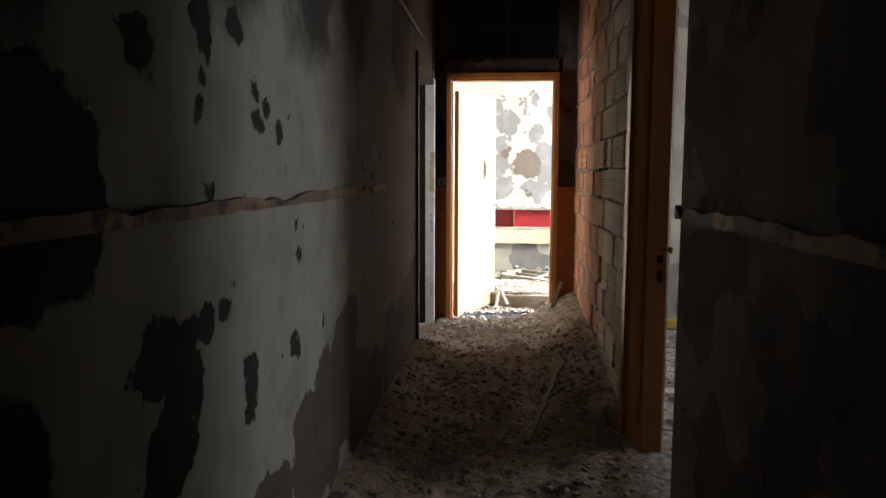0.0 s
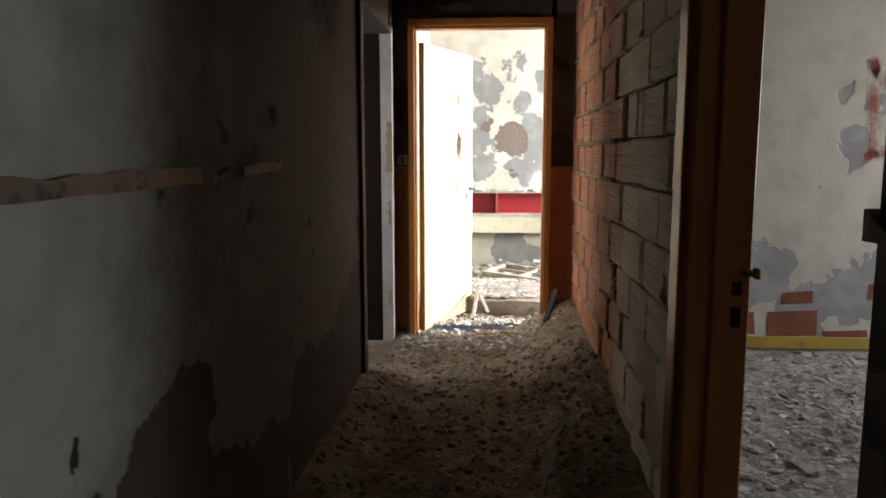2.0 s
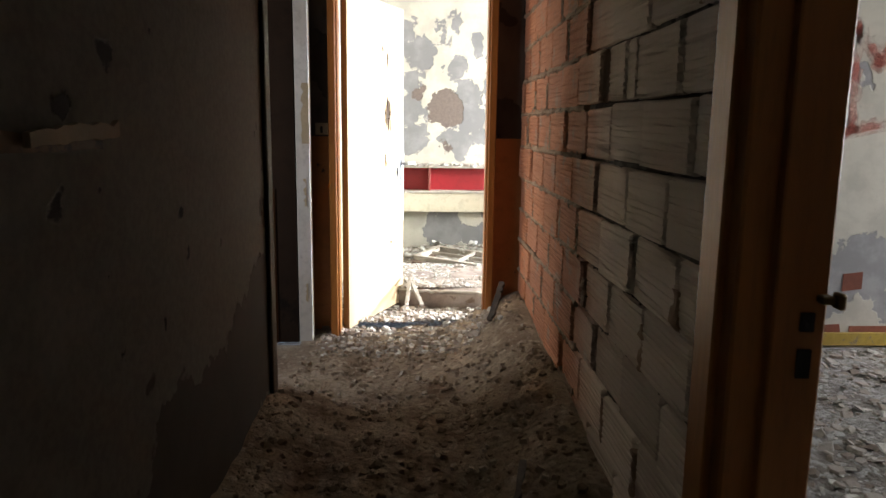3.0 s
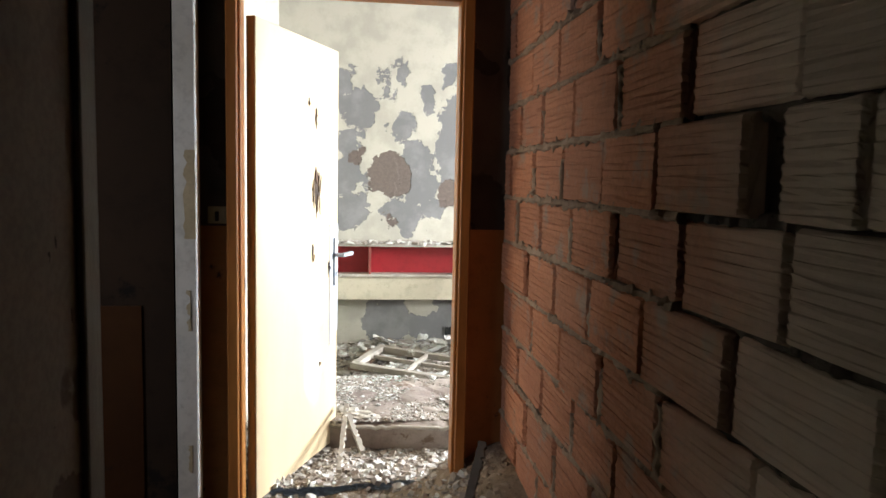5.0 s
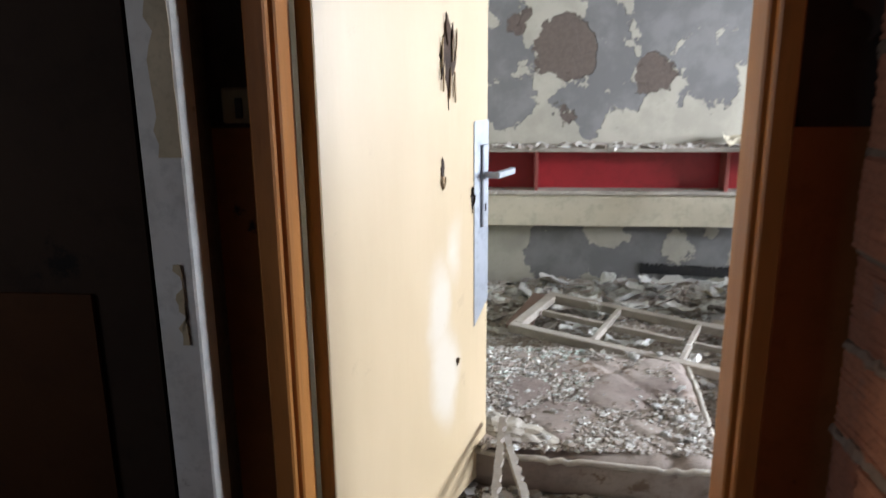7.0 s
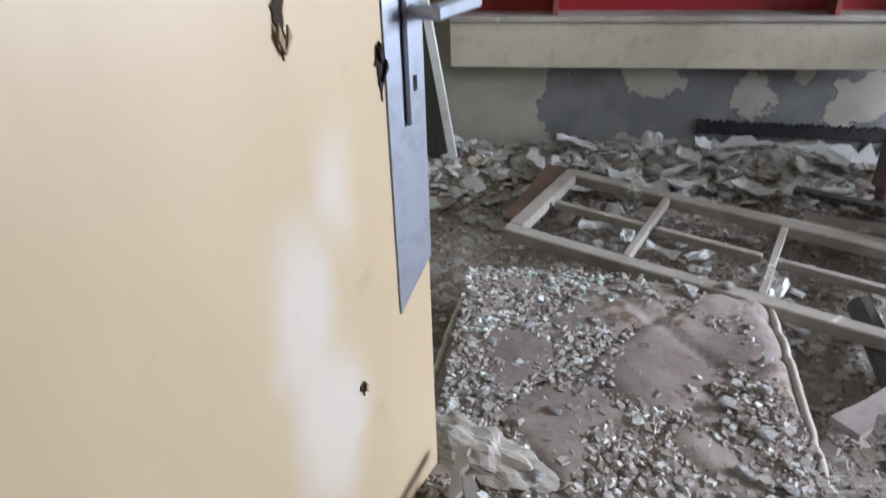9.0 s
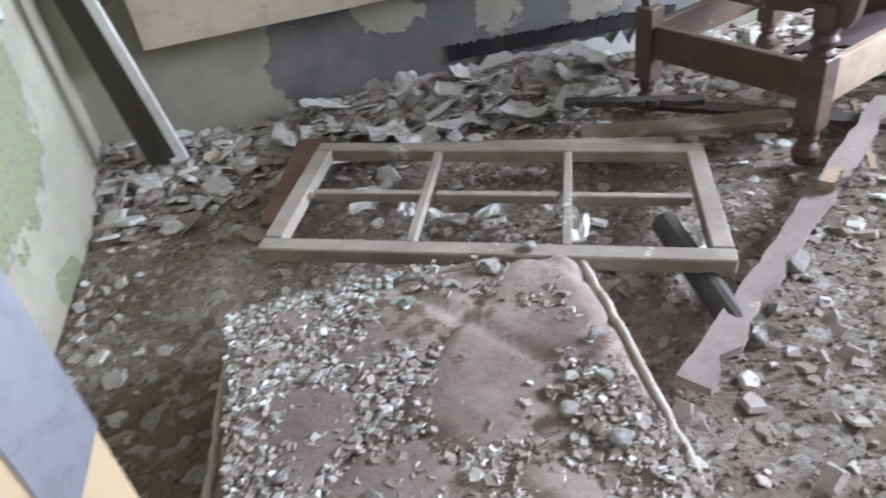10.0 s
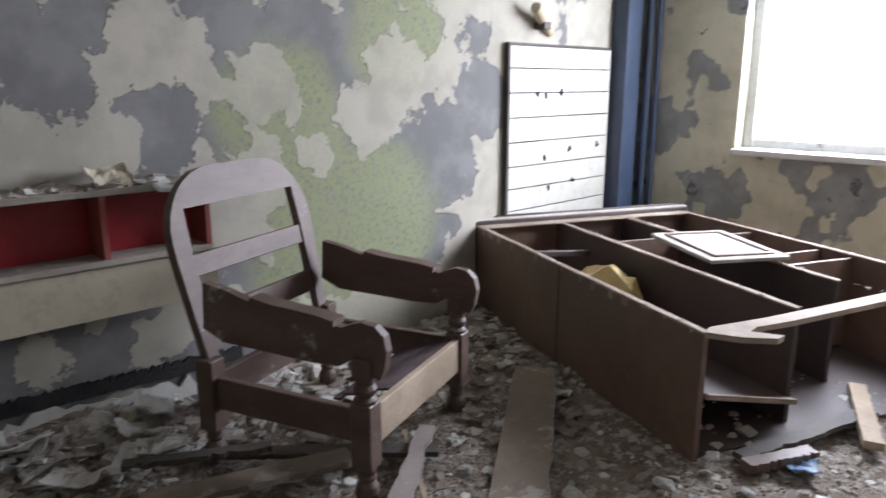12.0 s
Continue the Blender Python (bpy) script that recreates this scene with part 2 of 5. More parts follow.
def door_paint():
    """Yellowed cream gloss with scuffed pale patches and grey finger marks."""
    k = Nodes("cream_door_paint", 0.42)
    p = k.place(False)
    coarse = k.noise(k.scaled(p, (2, 2, 0.5)), 1.6, 4).outputs[0]
    fine = k.noise(k.scaled(p, (3, 3, 0.6)), 22, 5).outputs[0]
    col = k.mix(k.step(coarse, 0.35, 0.65), (0.53, 0.415, 0.265), (0.49, 0.38, 0.235))
    scuff = k.blobs(k.scaled(k.warp(p, 5, 0.12), (1, 1, 0.45)), ((0.53, -0.04, 0.20, 0.075), (0.50, -0.04, 0.29, 0.06), (0.58, -0.04, 0.36, 0.03)), 0.07)
    col = k.mix(k.math("MULTIPLY", scuff, 0.7), col, (0.60, 0.56, 0.49))
    col = k.mix(k.math("MULTIPLY", k.step(k.noise(p, 9, 6, 0.7).outputs[0], 0.62, 0.72), 0.3), col, (0.33, 0.25, 0.16))
    k.bump(fine, 0.0003)
    return k.done(col)


M_DOOR = door_paint()
# ochre paint taken nearly to black, with the unlit room's shade mixed in
M_DADO_SHADED = grained("shaded_ochre_paint", (0.055, 0.021, 0.006), (0.035, 0.013, 0.004), 4, 0.7, dirt=(0.015, 0.011, 0.009), dirt_at=0.6, world=True)
M_DADO_SHADED.node_tree.nodes["Principled BSDF"].inputs["Specular IOR Level"].default_value = 0.1
M_DOORSIDE = grained("raw_door_edge", (0.33, 0.23, 0.12), (0.2, 0.13, 0.07), 10, 0.7, stretch=(3, 3, 0.3))
M_STEEL = grained("dull_steel", (0.42, 0.45, 0.50), (0.36, 0.39, 0.44), 9, 0.42, 0.75, bump=0.0005)
M_DARKMETAL = grained("dark_metal", (0.06, 0.06, 0.065), (0.03, 0.03, 0.03), 10, 0.5, 0.5, bump=0.0005)
M_RED = grained("red_laminate", (0.34, 0.018, 0.025), (0.28, 0.014, 0.02), 5, 0.4, bump=0.0003)
M_CREAMBOARD = grained("cream_board", (0.50, 0.45, 0.34), (0.43, 0.385, 0.29), 6, 0.6, bump=0.0006, dirt=(0.2, 0.16, 0.1), dirt_at=0.66)
M_CHAIR = grained("brown_chair_wood", (0.13, 0.085, 0.068), (0.085, 0.052, 0.042), 10, 0.55, bump=0.001, stretch=(1, 1, 3), dirt=(0.27, 0.23, 0.20), dirt_at=0.6)
M_BROKEN = grained("bare_split_wood", (0.42, 0.33, 0.24), (0.30, 0.23, 0.16), 14, 0.8, bump=0.002)
M_CAB = grained("brown_wardrobe_veneer", (0.175, 0.11, 0.082), (0.125, 0.078, 0.06), 7, 0.5, bump=0.0008, stretch=(1, 1, 1), dirt=(0.22, 0.18, 0.15), dirt_at=0.66)
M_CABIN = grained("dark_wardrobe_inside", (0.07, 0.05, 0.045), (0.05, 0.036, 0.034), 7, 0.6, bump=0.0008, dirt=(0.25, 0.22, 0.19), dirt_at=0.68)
M_CHIP = grained("worn_edge_wood", (0.36, 0.29, 0.23), (0.22, 0.16, 0.12), 14, 0.8, bump=0.002)
M_GREYWOOD = grained("weathered_grey_wood", (0.40, 0.36, 0.31), (0.27, 0.235, 0.20), 12, 0.85, bump=0.002, dirt=(0.62, 0.6, 0.56), dirt_at=0.6)
M_BOARD = grained("dusty_floor_board", (0.26, 0.21, 0.165), (0.19, 0.15, 0.12), 7, 0.85, bump=0.002, dirt=(0.36, 0.33, 0.29), dirt_at=0.55)
M_PLANK = grained("lilac_grey_plank", (0.34, 0.29, 0.27), (0.26, 0.215, 0.20), 9, 0.7, bump=0.001, dirt=(0.5, 0.48, 0.46), dirt_at=0.6)
M_MATT = grained("dirty_mattress_cloth", (0.23, 0.18, 0.16), (0.36, 0.305, 0.27), 9, 0.95, bump=0.004, dirt=(0.16, 0.11, 0.08), dirt_at=0.57)
M_PIPING = grained("pale_cloth_piping", (0.52, 0.48, 0.42), (0.42, 0.38, 0.33), 20, 0.95)
M_PIPE = grained("grey_pipe", (0.12, 0.115, 0.11), (0.08, 0.075, 0.07), 10, 0.5, 0.2)
M_WHITE = grained("old_white_paint", (0.66, 0.66, 0.64), (0.55, 0.54, 0.5), 8, 0.6, bump=0.002, dirt=(0.25, 0.22, 0.19), dirt_at=0.62)
M_PLASTIC = grained("yellowed_plastic", (0.50, 0.42, 0.28), (0.42, 0.35, 0.23), 20, 0.4, bump=0.0003)
M_BLUE = grained("blue_grey_paint", (0.055, 0.085, 0.15), (0.04, 0.055, 0.09), 4, 0.5, dirt=(0.30, 0.31, 0.32), dirt_at=0.64, world=True)
M_BLACK = grained("charred_black", (0.012, 0.012, 0.014), (0.03, 0.028, 0.028), 20, 0.9, bump=0.01)
M_FABRIC = grained("torn_purple_fabric", (0.10, 0.07, 0.075), (0.06, 0.04, 0.045), 30, 0.95)
M_YELLOWFOAM = grained("yellowed_foam", (0.55, 0.45, 0.22), (0.45, 0.34, 0.14), 12, 0.95)


def spray(name, color, most):
    """Thin sprayed paint, thicker and thinner along the stroke, the plaster showing through."""
    k = Nodes(name, 0.8)
    p = k.place()
    cover = k.step(k.math("ADD", k.noise(p, 7, 3).outputs[0], k.math("MULTIPLY", k.noise(p, 160, 3).outputs[0], 0.5)), 0.55, 1.0)
    k.link(k.math("MULTIPLY", cover, most), k.b.inputs["Alpha"])
    return k.done(color)


M_GRAFFITI = spray("red_spray_paint", (0.62, 0.16, 0.12), 0.5)
M_OVERSPRAY = spray("red_overspray", (0.62, 0.28, 0.22), 0.24)
M_YELLOW = grained("yellow_skirting", (0.48, 0.34, 0.06), (0.38, 0.26, 0.05), 9, 0.6, dirt=(0.2, 0.16, 0.1))
M_REDBRICK = grained("dull_red_brick", (0.26, 0.085, 0.05), (0.18, 0.06, 0.04), 15, 0.9)


def clay(name, c1, c2):
    """Hollow clay block: differs from block to block, soot and mortar smears."""
    k = Nodes(name, 0.9)
    p = k.place()
    info = k.n("ShaderNodeObjectInfo").outputs["Random"]
    fine = k.noise(p, 60, 5, 0.7).outputs[0]
    mid = k.noise(p, 6, 5, 0.6).outputs[0]
    col = k.mix(info, c1, c2)
    col = k.mix(k.math("MULTIPLY", k.step(fine, 0.4, 0.7), 0.5), col, tuple(v * 0.5 for v in c1))
    col = k.mix(k.math("MULTIPLY", k.step(mid, 0.55, 0.68), 0.7), col, (0.27, 0.24, 0.21))
    # greyed blocks next to the side door, whitened in place of stronger light
    y = k.z_of(k.warp(p, 2.5, 0.5), "Y")
    col = k.mix(k.math("MULTIPLY", k.step(y, 4.95, 4.2), 0.9), col, k.mix(info, (0.82, 0.78, 0.71), (0.52, 0.48, 0.43)))
    k.bump(fine, 0.002)
    return k.done(col)


M_CLAY = clay("clay_block", (0.50, 0.215, 0.12), (0.38, 0.165, 0.10))


def rubble(name, dark, mid_c, light, cut=0.5):
    """Loose chips: colour differs from chip to chip."""
    k = Nodes(name, 0.95)
    geo = k.n("ShaderNodeNewGeometry")
    rnd = geo.outputs["Random Per Island"]
    fine = k.noise(geo.outputs["Position"], 70, 5, 0.7).outputs[0]
    col = k.mix(k.step(rnd, 0.0, cut), dark, mid_c)
    col = k.mix(k.step(rnd, cut, 1.0), col, light)
    col = k.mix(k.math("MULTIPLY", k.step(fine, 0.45, 0.7), 0.5), col, tuple(v * 0.5 for v in mid_c))
    k.bump(fine, 0.003)
    return k.done(col)


def soil(name, c1, c2, c3, cut=0.55):
    """Trodden dirt and dust with fine crumbs."""
    k = Nodes(name, 1.0)
    p = k.place()
    a = k.noise(p, 2.5, 6, 0.65).outputs[0]
    b = k.noise(p, 28, 8, 0.75).outputs[0]
    v = k.n("ShaderNodeTexVoronoi", Scale=38.0)
    k.link(k.warp(p, 15, 0.05), v.inputs["Vector"])
    col = k.mix(k.step(a, 0.38, 0.62), c1, c2)
    chip = k.z_of(v.outputs["Color"], "X")
    col = k.mix(k.math("MULTIPLY", k.step(chip, cut, cut + 0.3), 0.75), col, c3)
    col = k.mix(k.math("MULTIPLY", k.step(b, 0.5, 0.72), 0.6), col, tuple(x * 0.4 for x in c1))
    k.bump(b, 0.02)
    k.bump(v.outputs["Distance"], -0.008)
    return k.done(col)


M_DIRT = soil("corridor_dirt", (0.25, 0.19, 0.14), (0.38, 0.31, 0.235), (0.50, 0.43, 0.35), 0.75)
M_ROOMDIRT = soil("room_dirt", (0.23, 0.18, 0.14), (0.33, 0.28, 0.235), (0.48, 0.46, 0.43), 0.6)
M_SIDEDIRT = soil("side_room_dirt", (0.22, 0.20, 0.18), (0.34, 0.33, 0.32), (0.5, 0.5, 0.5), 0.5)
M_CHIPS = rubble("plaster_chips", (0.27, 0.22, 0.185), (0.43, 0.395, 0.36), (0.70, 0.705, 0.68), 0.66)
M_DUSTCRUMBS = rubble("dusty_crumbs", (0.22, 0.17, 0.125), (0.34, 0.275, 0.21), (0.52, 0.46, 0.39), 0.75)
M_MINT = rubble("mint_paint_chips", (0.36, 0.43, 0.38), (0.46, 0.54, 0.49), (0.60, 0.66, 0.61), 0.5)
M_CRUMBS = rubble("dirt_crumbs", (0.16, 0.12, 0.093), (0.28, 0.23, 0.185), (0.46, 0.42, 0.38), 0.75)
M_CHUNK = grained("plaster_chunk", (0.66, 0.66, 0.64), (0.50, 0.48, 0.45), 14, 0.95, bump=0.006, dirt=(0.3, 0.25, 0.2), dirt_at=0.55)

# ---- mesh helpers ----


def link_mesh(name, bm, mat, parent=None):
    me = bpy.data.meshes.new(name)
    bm.normal_update()
    bm.to_mesh(me)
    bm.free()
    me.materials.append(mat)
    ob = new(name, me)
    ob.parent = parent
    return ob


def part(name, bm, mat, parent, label=""):
    return tagged(link_mesh(name, bm, mat, parent), label)


def thing(name, label, category, m=None, group="", kind=""):
    ob = new(name)
    ob.empty_display_size = 0.1
    if m is not None:
        ob.matrix_world = m
    return tagged(ob, label, category, group, kind)


def box(bm, x0, x1, y0, y1, z0, z1, bevel=0.0, m=None):
    g = bmesh.ops.create_cube(bm, size=1.0)["verts"]
    for v in g:
        v.co = Vector(((x0 + x1) / 2 + v.co.x * (x1 - x0), (y0 + y1) / 2 + v.co.y * (y1 - y0), (z0 + z1) / 2 + v.co.z * (z1 - z0)))
    if bevel:
        edges = list({e for v in g for e in v.link_edges})
        r = bmesh.ops.bevel(bm, geom=edges, offset=bevel, segments=1, affect="EDGES")
        g = list({v for f in r["faces"] for v in f.verts} | {v for v in g if v.is_valid})
    if m is not None:
        bmesh.ops.transform(bm, matrix=m, verts=[v for v in g if v.is_valid])
    return bm


def boxed(*a, **k):
    return box(bmesh.new(), *a, **k)


def extrude_outline(bm, pts, depth, m=None, y0=0.0):
    """Outline of (x, z) made into a board of that depth along y."""
    a = [bm.verts.new((x, y0, z)) for x, z in pts]
    b = [bm.verts.new((x, y0 + depth, z)) for x, z in pts]
    bm.faces.new(a)
    bm.faces.new(b[::-1])
    n = len(pts)
    for i in range(n):
        bm.faces.new((a[(i + 1) % n], a[i], b[i], b[(i + 1) % n]))
    bmesh.ops.recalc_face_normals(bm, faces=bm.faces)
    if m is not None:
        bmesh.ops.transform(bm, matrix=m, verts=a + b)
    return bm


def lathe(bm, profile, seg=14, m=None):
    """Turned form from (radius, height)."""
    rings = []
    for r, z in profile:
        rings.append([bm.verts.new((r * math.cos(2 * math.pi * i / seg), r * math.sin(2 * math.pi * i / seg), z)) for i in range(seg)])
    for a, b in zip(rings, rings[1:]):
        for i in range(seg):
            bm.faces.new((a[i], a[(i + 1) % seg], b[(i + 1) % seg], b[i]))
    bm.faces.new(rings[0][::-1])
    bm.faces.new(rings[-1])
    if m is not None:
        bmesh.ops.transform(bm, matrix=m, verts=[v for r in rings for v in r])
    return bm


def ragged_strip(bm, length, w, t, seed, jag=0.012, n=24):
    """Board along x with one torn edge."""
    rnd = random.Random(seed)
    top = [(length * i / n, w - jag * rnd.random() * (2.2 if rnd.random() < 0.2 else 1)) for i in range(n + 1)]
    low = [(length * i / n, jag * 0.4 * rnd.random()) for i in range(n, -1, -1)]
    return extrude_outline(bm, top + low, t)


def field(name, x0, x1, y0, y1, step_, height, mat, label, category, kind="structure"):
    """Sheet of ground with its own relief."""
    nx, ny = max(2, round((x1 - x0) / step_)), max(2, round((y1 - y0) / step_))
    verts, faces = [], []
    for j in range(ny + 1):
        for i in range(nx + 1):
            x, y = x0 + (x1 - x0) * i / nx, y0 + (y1 - y0) * j / ny
            verts.append((x, y, height(x, y)))
    for j in range(ny):
        for i in range(nx):
            a = j * (nx + 1) + i
            faces.append((a, a + 1, a + nx + 2, a + nx + 1))
    me = bpy.data.meshes.new(name)
    me.from_pydata(verts, [], faces)
    me.materials.append(mat)
    me.shade_smooth()
    return tagged(new(name, me), label, category, kind=kind)


def scatter(name, n, where, height, size, mat, label, seed, flat=0.35, category="rubble"):
    """Loose chips in one mesh: irregular little slabs lying on the ground."""
    rnd = random.Random(seed)
    verts, faces = [], []
    for _ in range(n):
        x, y = where(rnd)
        s = size(rnd)
        k = rnd.choice((4, 5, 5, 6))
        a0 = rnd.random() * 6.28
        tilt = Euler((rnd.gauss(0, 0.28), rnd.gauss(0, 0.28), 0)).to_matrix()
        h = s * flat * (0.5 + rnd.random())
        base = len(verts)
        rad = [s * (0.55 + 0.5 * rnd.random()) for _ in range(k)]
        z = height(x, y) + h * 0.25
        for up, sh in ((-0.5, 1.0), (0.5, 0.78)):
            for i in range(k):
                an = a0 + 6.283 * i / k
                v = tilt @ Vector((rad[i] * sh * math.cos(an), rad[i] * sh * math.sin(an), up * h * (0.7 + 0.6 * rnd.random())))
                verts.append((x + v.x, y + v.y, z + v.z))
        faces.append(tuple(range(base + k - 1, base - 1, -1)))
        faces.append(tuple(range(base + k, base + 2 * k)))
        for i in range(k):
            j = (i + 1) % k
            faces.append((base + i, base + j, base + k + j, base + k + i))
    me = bpy.data.meshes.new(name)
    me.from_pydata(verts, [], faces)
    me.materials.append(mat)
    return tagged(new(name, me), label, category, kind="stuff")


def rock_mesh(name, seed, s=(1, 1, 0.6), mat=None):
    bm = bmesh.new()
    bmesh.ops.create_icosphere(bm, subdivisions=2, radius=1.0)
    rnd = random.Random(seed)
    off = Vector((rnd.random() * 50, rnd.random() * 50, 0))
    for _ in range(11):
        nrm = Vector((rnd.gauss(0, 1), rnd.gauss(0, 1), rnd.gauss(0, 1))).normalized()
        d = 0.38 + 0.32 * rnd.random()
        for v in bm.verts:
            over = v.co.dot(nrm) - d
            if over > 0:
                v.co -= nrm * over
    for v in bm.verts:
        v.co *= 1 + 0.06 * noise.noise(v.co * 4 + off)
        v.co = Vector((v.co.x * s[0], v.co.y * s[1], v.co.z * s[2]))
    me = bpy.data.meshes.new(name)
    bm.to_mesh(me)
    bm.free()
    me.materials.append(mat or M_CHUNK)
    return me


def slab_wall(name, mat, *boxes):
    bm = bmesh.new()
    for b in boxes:
        box(bm, *b)
    return tagged(link_mesh(name, bm, mat), kind="structure", category="wall")


# ---- ground relief ----


def n2(x, y, s, seed=0.0):
    return noise.noise(Vector((x * s, y * s, seed)))


def bump01(v):
    v = max(0.0, min(1.0, v))
    return v * v * (3 - 2 * v)


def h_corridor(x, y):
    heap = 0.25 * bump01((x - 0.18 - 0.06 * n2(x, y, 3, 8)) / 0.45) * (0.45 + 0.55 * bump01((y - 3.2) / 2.4)) * bump01((6.72 - y) / 0.3)
    heap *= 1 - 0.9 * bump01((3.6 - y) / 0.3) * bump01((y - 2.2) / 0.3)
    left = 0.10 * bump01((-x - 0.34) / 0.3) * bump01((5.6 - y) / 0.6)
    z = 0.02 + heap + left + 0.035 * n2(x, y, 2.3) + 0.02 * n2(x, y, 7, 3) + 0.010 * n2(x, y, 21, 5)
    return z


def h_room(x, y):
    z = 0.0 + 0.02 * n2(x, y, 1.7, 9) + 0.014 * n2(x, y, 6, 2) + 0.008 * n2(x, y, 20, 4)
    z += 0.07 * bump01((y - 8.75) / 0.5) * bump01((1.6 - x) / 0.5)
    z += 0.06 * bump01((6.9 - y) / 0.5) * bump01((0.9 - x) / 0.4)
    return z


def h_side(x, y):
    return 0.0 + 0.03 * n2(x, y, 1.9, 7) + 0.03 * n2(x, y, 5, 1) + 0.012 * n2(x, y, 18, 2)


field("floor_corridor", -0.66, 0.66, -1.6, 6.52, 0.03, h_corridor, M_DIRT, "trodden brown dirt and rubble covering the corridor floor", "floor")
field("floor_room", -1.6, 4.9, 6.52, 9.3, 0.03, h_room, M_ROOMDIRT, "room floor under dusty plaster rubble", "floor")
field("floor_side_room", 0.66, 4.6, -1.0, 6.13, 0.05, h_side, M_SIDEDIRT, "side room floor strewn with grey rubble", "floor")
field("floor_left_room", -2.4, -0.66, 4.0, 6.13, 0.08, lambda x, y: 0.02 * n2(x, y, 3), M_DIRT, "dirty floor of the dark left room", "floor")

# ---- walls ----
H = 3.0
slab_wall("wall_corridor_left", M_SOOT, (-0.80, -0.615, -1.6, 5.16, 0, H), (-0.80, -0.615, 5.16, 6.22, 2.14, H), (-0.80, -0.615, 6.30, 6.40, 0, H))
slab_wall("wall_corridor_right_near", M_SOOT_DARK, (0.614, 0.79, -1.6, 2.40, 0, H), (0.614, 0.79, 2.40, 3.36, 2.22, H))
slab_wall("wall_corridor_back", M_SOOT_DARK, (-0.80, 0.79, -1.75, -1.6, 0, H))
slab_wall("wall_left_room", M_SOOT_DARK, (-2.5, -2.4, 3.9, 4.4, 0, H), (-2.5, -2.4, 5.4, 6.3, 0, H), (-2.5, -2.4, 4.4, 5.4, 0, 0.9), (-2.5, -2.4, 4.4, 5.4, 2.1, H), (-2.4, -0.80, 3.9, 4.0, 0, H))
slab_wall("wall_end_left", M_SOOT_DARK, (-2.4, -0.485, 6.40, 6.52, 1.22, H))
slab_wall("wall_end_left_dado", M_OCHRE, (-2.4, -0.485, 6.40, 6.52, 0, 1.22))
slab_wall("wall_left_room_end", M_CHAR_SHADED, (-2.4, -0.68, 6.22, 6.40, 0, H))
slab_wall("wall_left_room_dado", M_DADO_SHADED, (-1.35, -0.80, 6.212, 6.22, 0, 0.92))
slab_wall("wall_end_right", M_SOOT_DARK, (0.478, 0.67, 6.38, 6.52, 1.22, H))
slab_wall("wall_end_right_dado", M_OCHRE, (0.478, 0.67, 6.38, 6.52, 0, 1.22))
slab_wall("wall_end_above", M_SOOT_DARK, (-0.485, 0.515, 6.38, 6.52, 2.21, 2.34), (-0.485, 0.515, 6.38, 6.52, 2.92, H))
slab_wall("wall_side_room_end", M_SIDE, (0.67, 4.6, 6.13, 6.52, 0, H))
slab_wall("wall_side_room_outer", M_SIDE, (4.6, 4.8, -1.0, 4.4, 0, H), (4.6, 4.8, 6.0, 6.52, 0, H), (4.6, 4.8, 4.4, 6.0, 0, 0.9), (4.6, 4.8, 4.4, 6.0, 2.3, H))
slab_wall("wall_side_room_back", M_SIDE, (0.79, 4.8, -1.1, -1.0, 0, H))
slab_wall("wall_side_room_inner", M_SIDE, (0.802, 0.83, 3.5, 6.13, 0, H), (0.79, 0.83, -1.0, 2.40, 0, H))
slab_wall("wall_room_back", M_BACK, (-1.6, 4.95, 9.27, 9.5, 0, H))
slab_wall("wall_room_left", M_BACK, (-0.75, -0.60, 6.546, 9.268, 0, H))
slab_wall("wall_room_front", M_CEIL2, (-1.75, -0.485, 6.522, 6.545, 0, H), (0.478, 4.95, 6.522, 6.545, 0, H), (-0.485, 0.515, 6.522, 6.545, 2.92, H), (-0.485, 0.515, 6.522, 6.545, 2.21, 2.34))
slab_wall("wall_room_window", M_ROOM, (4.80, 5.08, 8.52, 9.27, 0, H), (4.80, 5.08, 6.32, 6.75, 0, H), (4.80, 5.08, 6.75, 8.52, 0, 0.83), (4.80, 5.08, 6.75, 8.52, 2.35, H))
tagged(slab_wall("ceiling_corridor", M_CEIL, (-2.5, 0.8, -1.7, 6.52, H, H + 0.1)), category="ceiling")
tagged(slab_wall("ceiling_side_room", M_CEIL2, (0.8, 4.8, -1.1, 6.52, H, H + 0.1)), category="ceiling")
tagged(slab_wall("ceiling_room", M_CEIL2, (-1.75, 5.08, 6.52, 9.5, H, H + 0.1)), category="ceiling")
field("ground", -60, 80, -60, 80, 10, lambda x, y: -0.6, M_SIDEDIRT, "open ground outside", "ground")

# ---- brick wall of the corridor ----


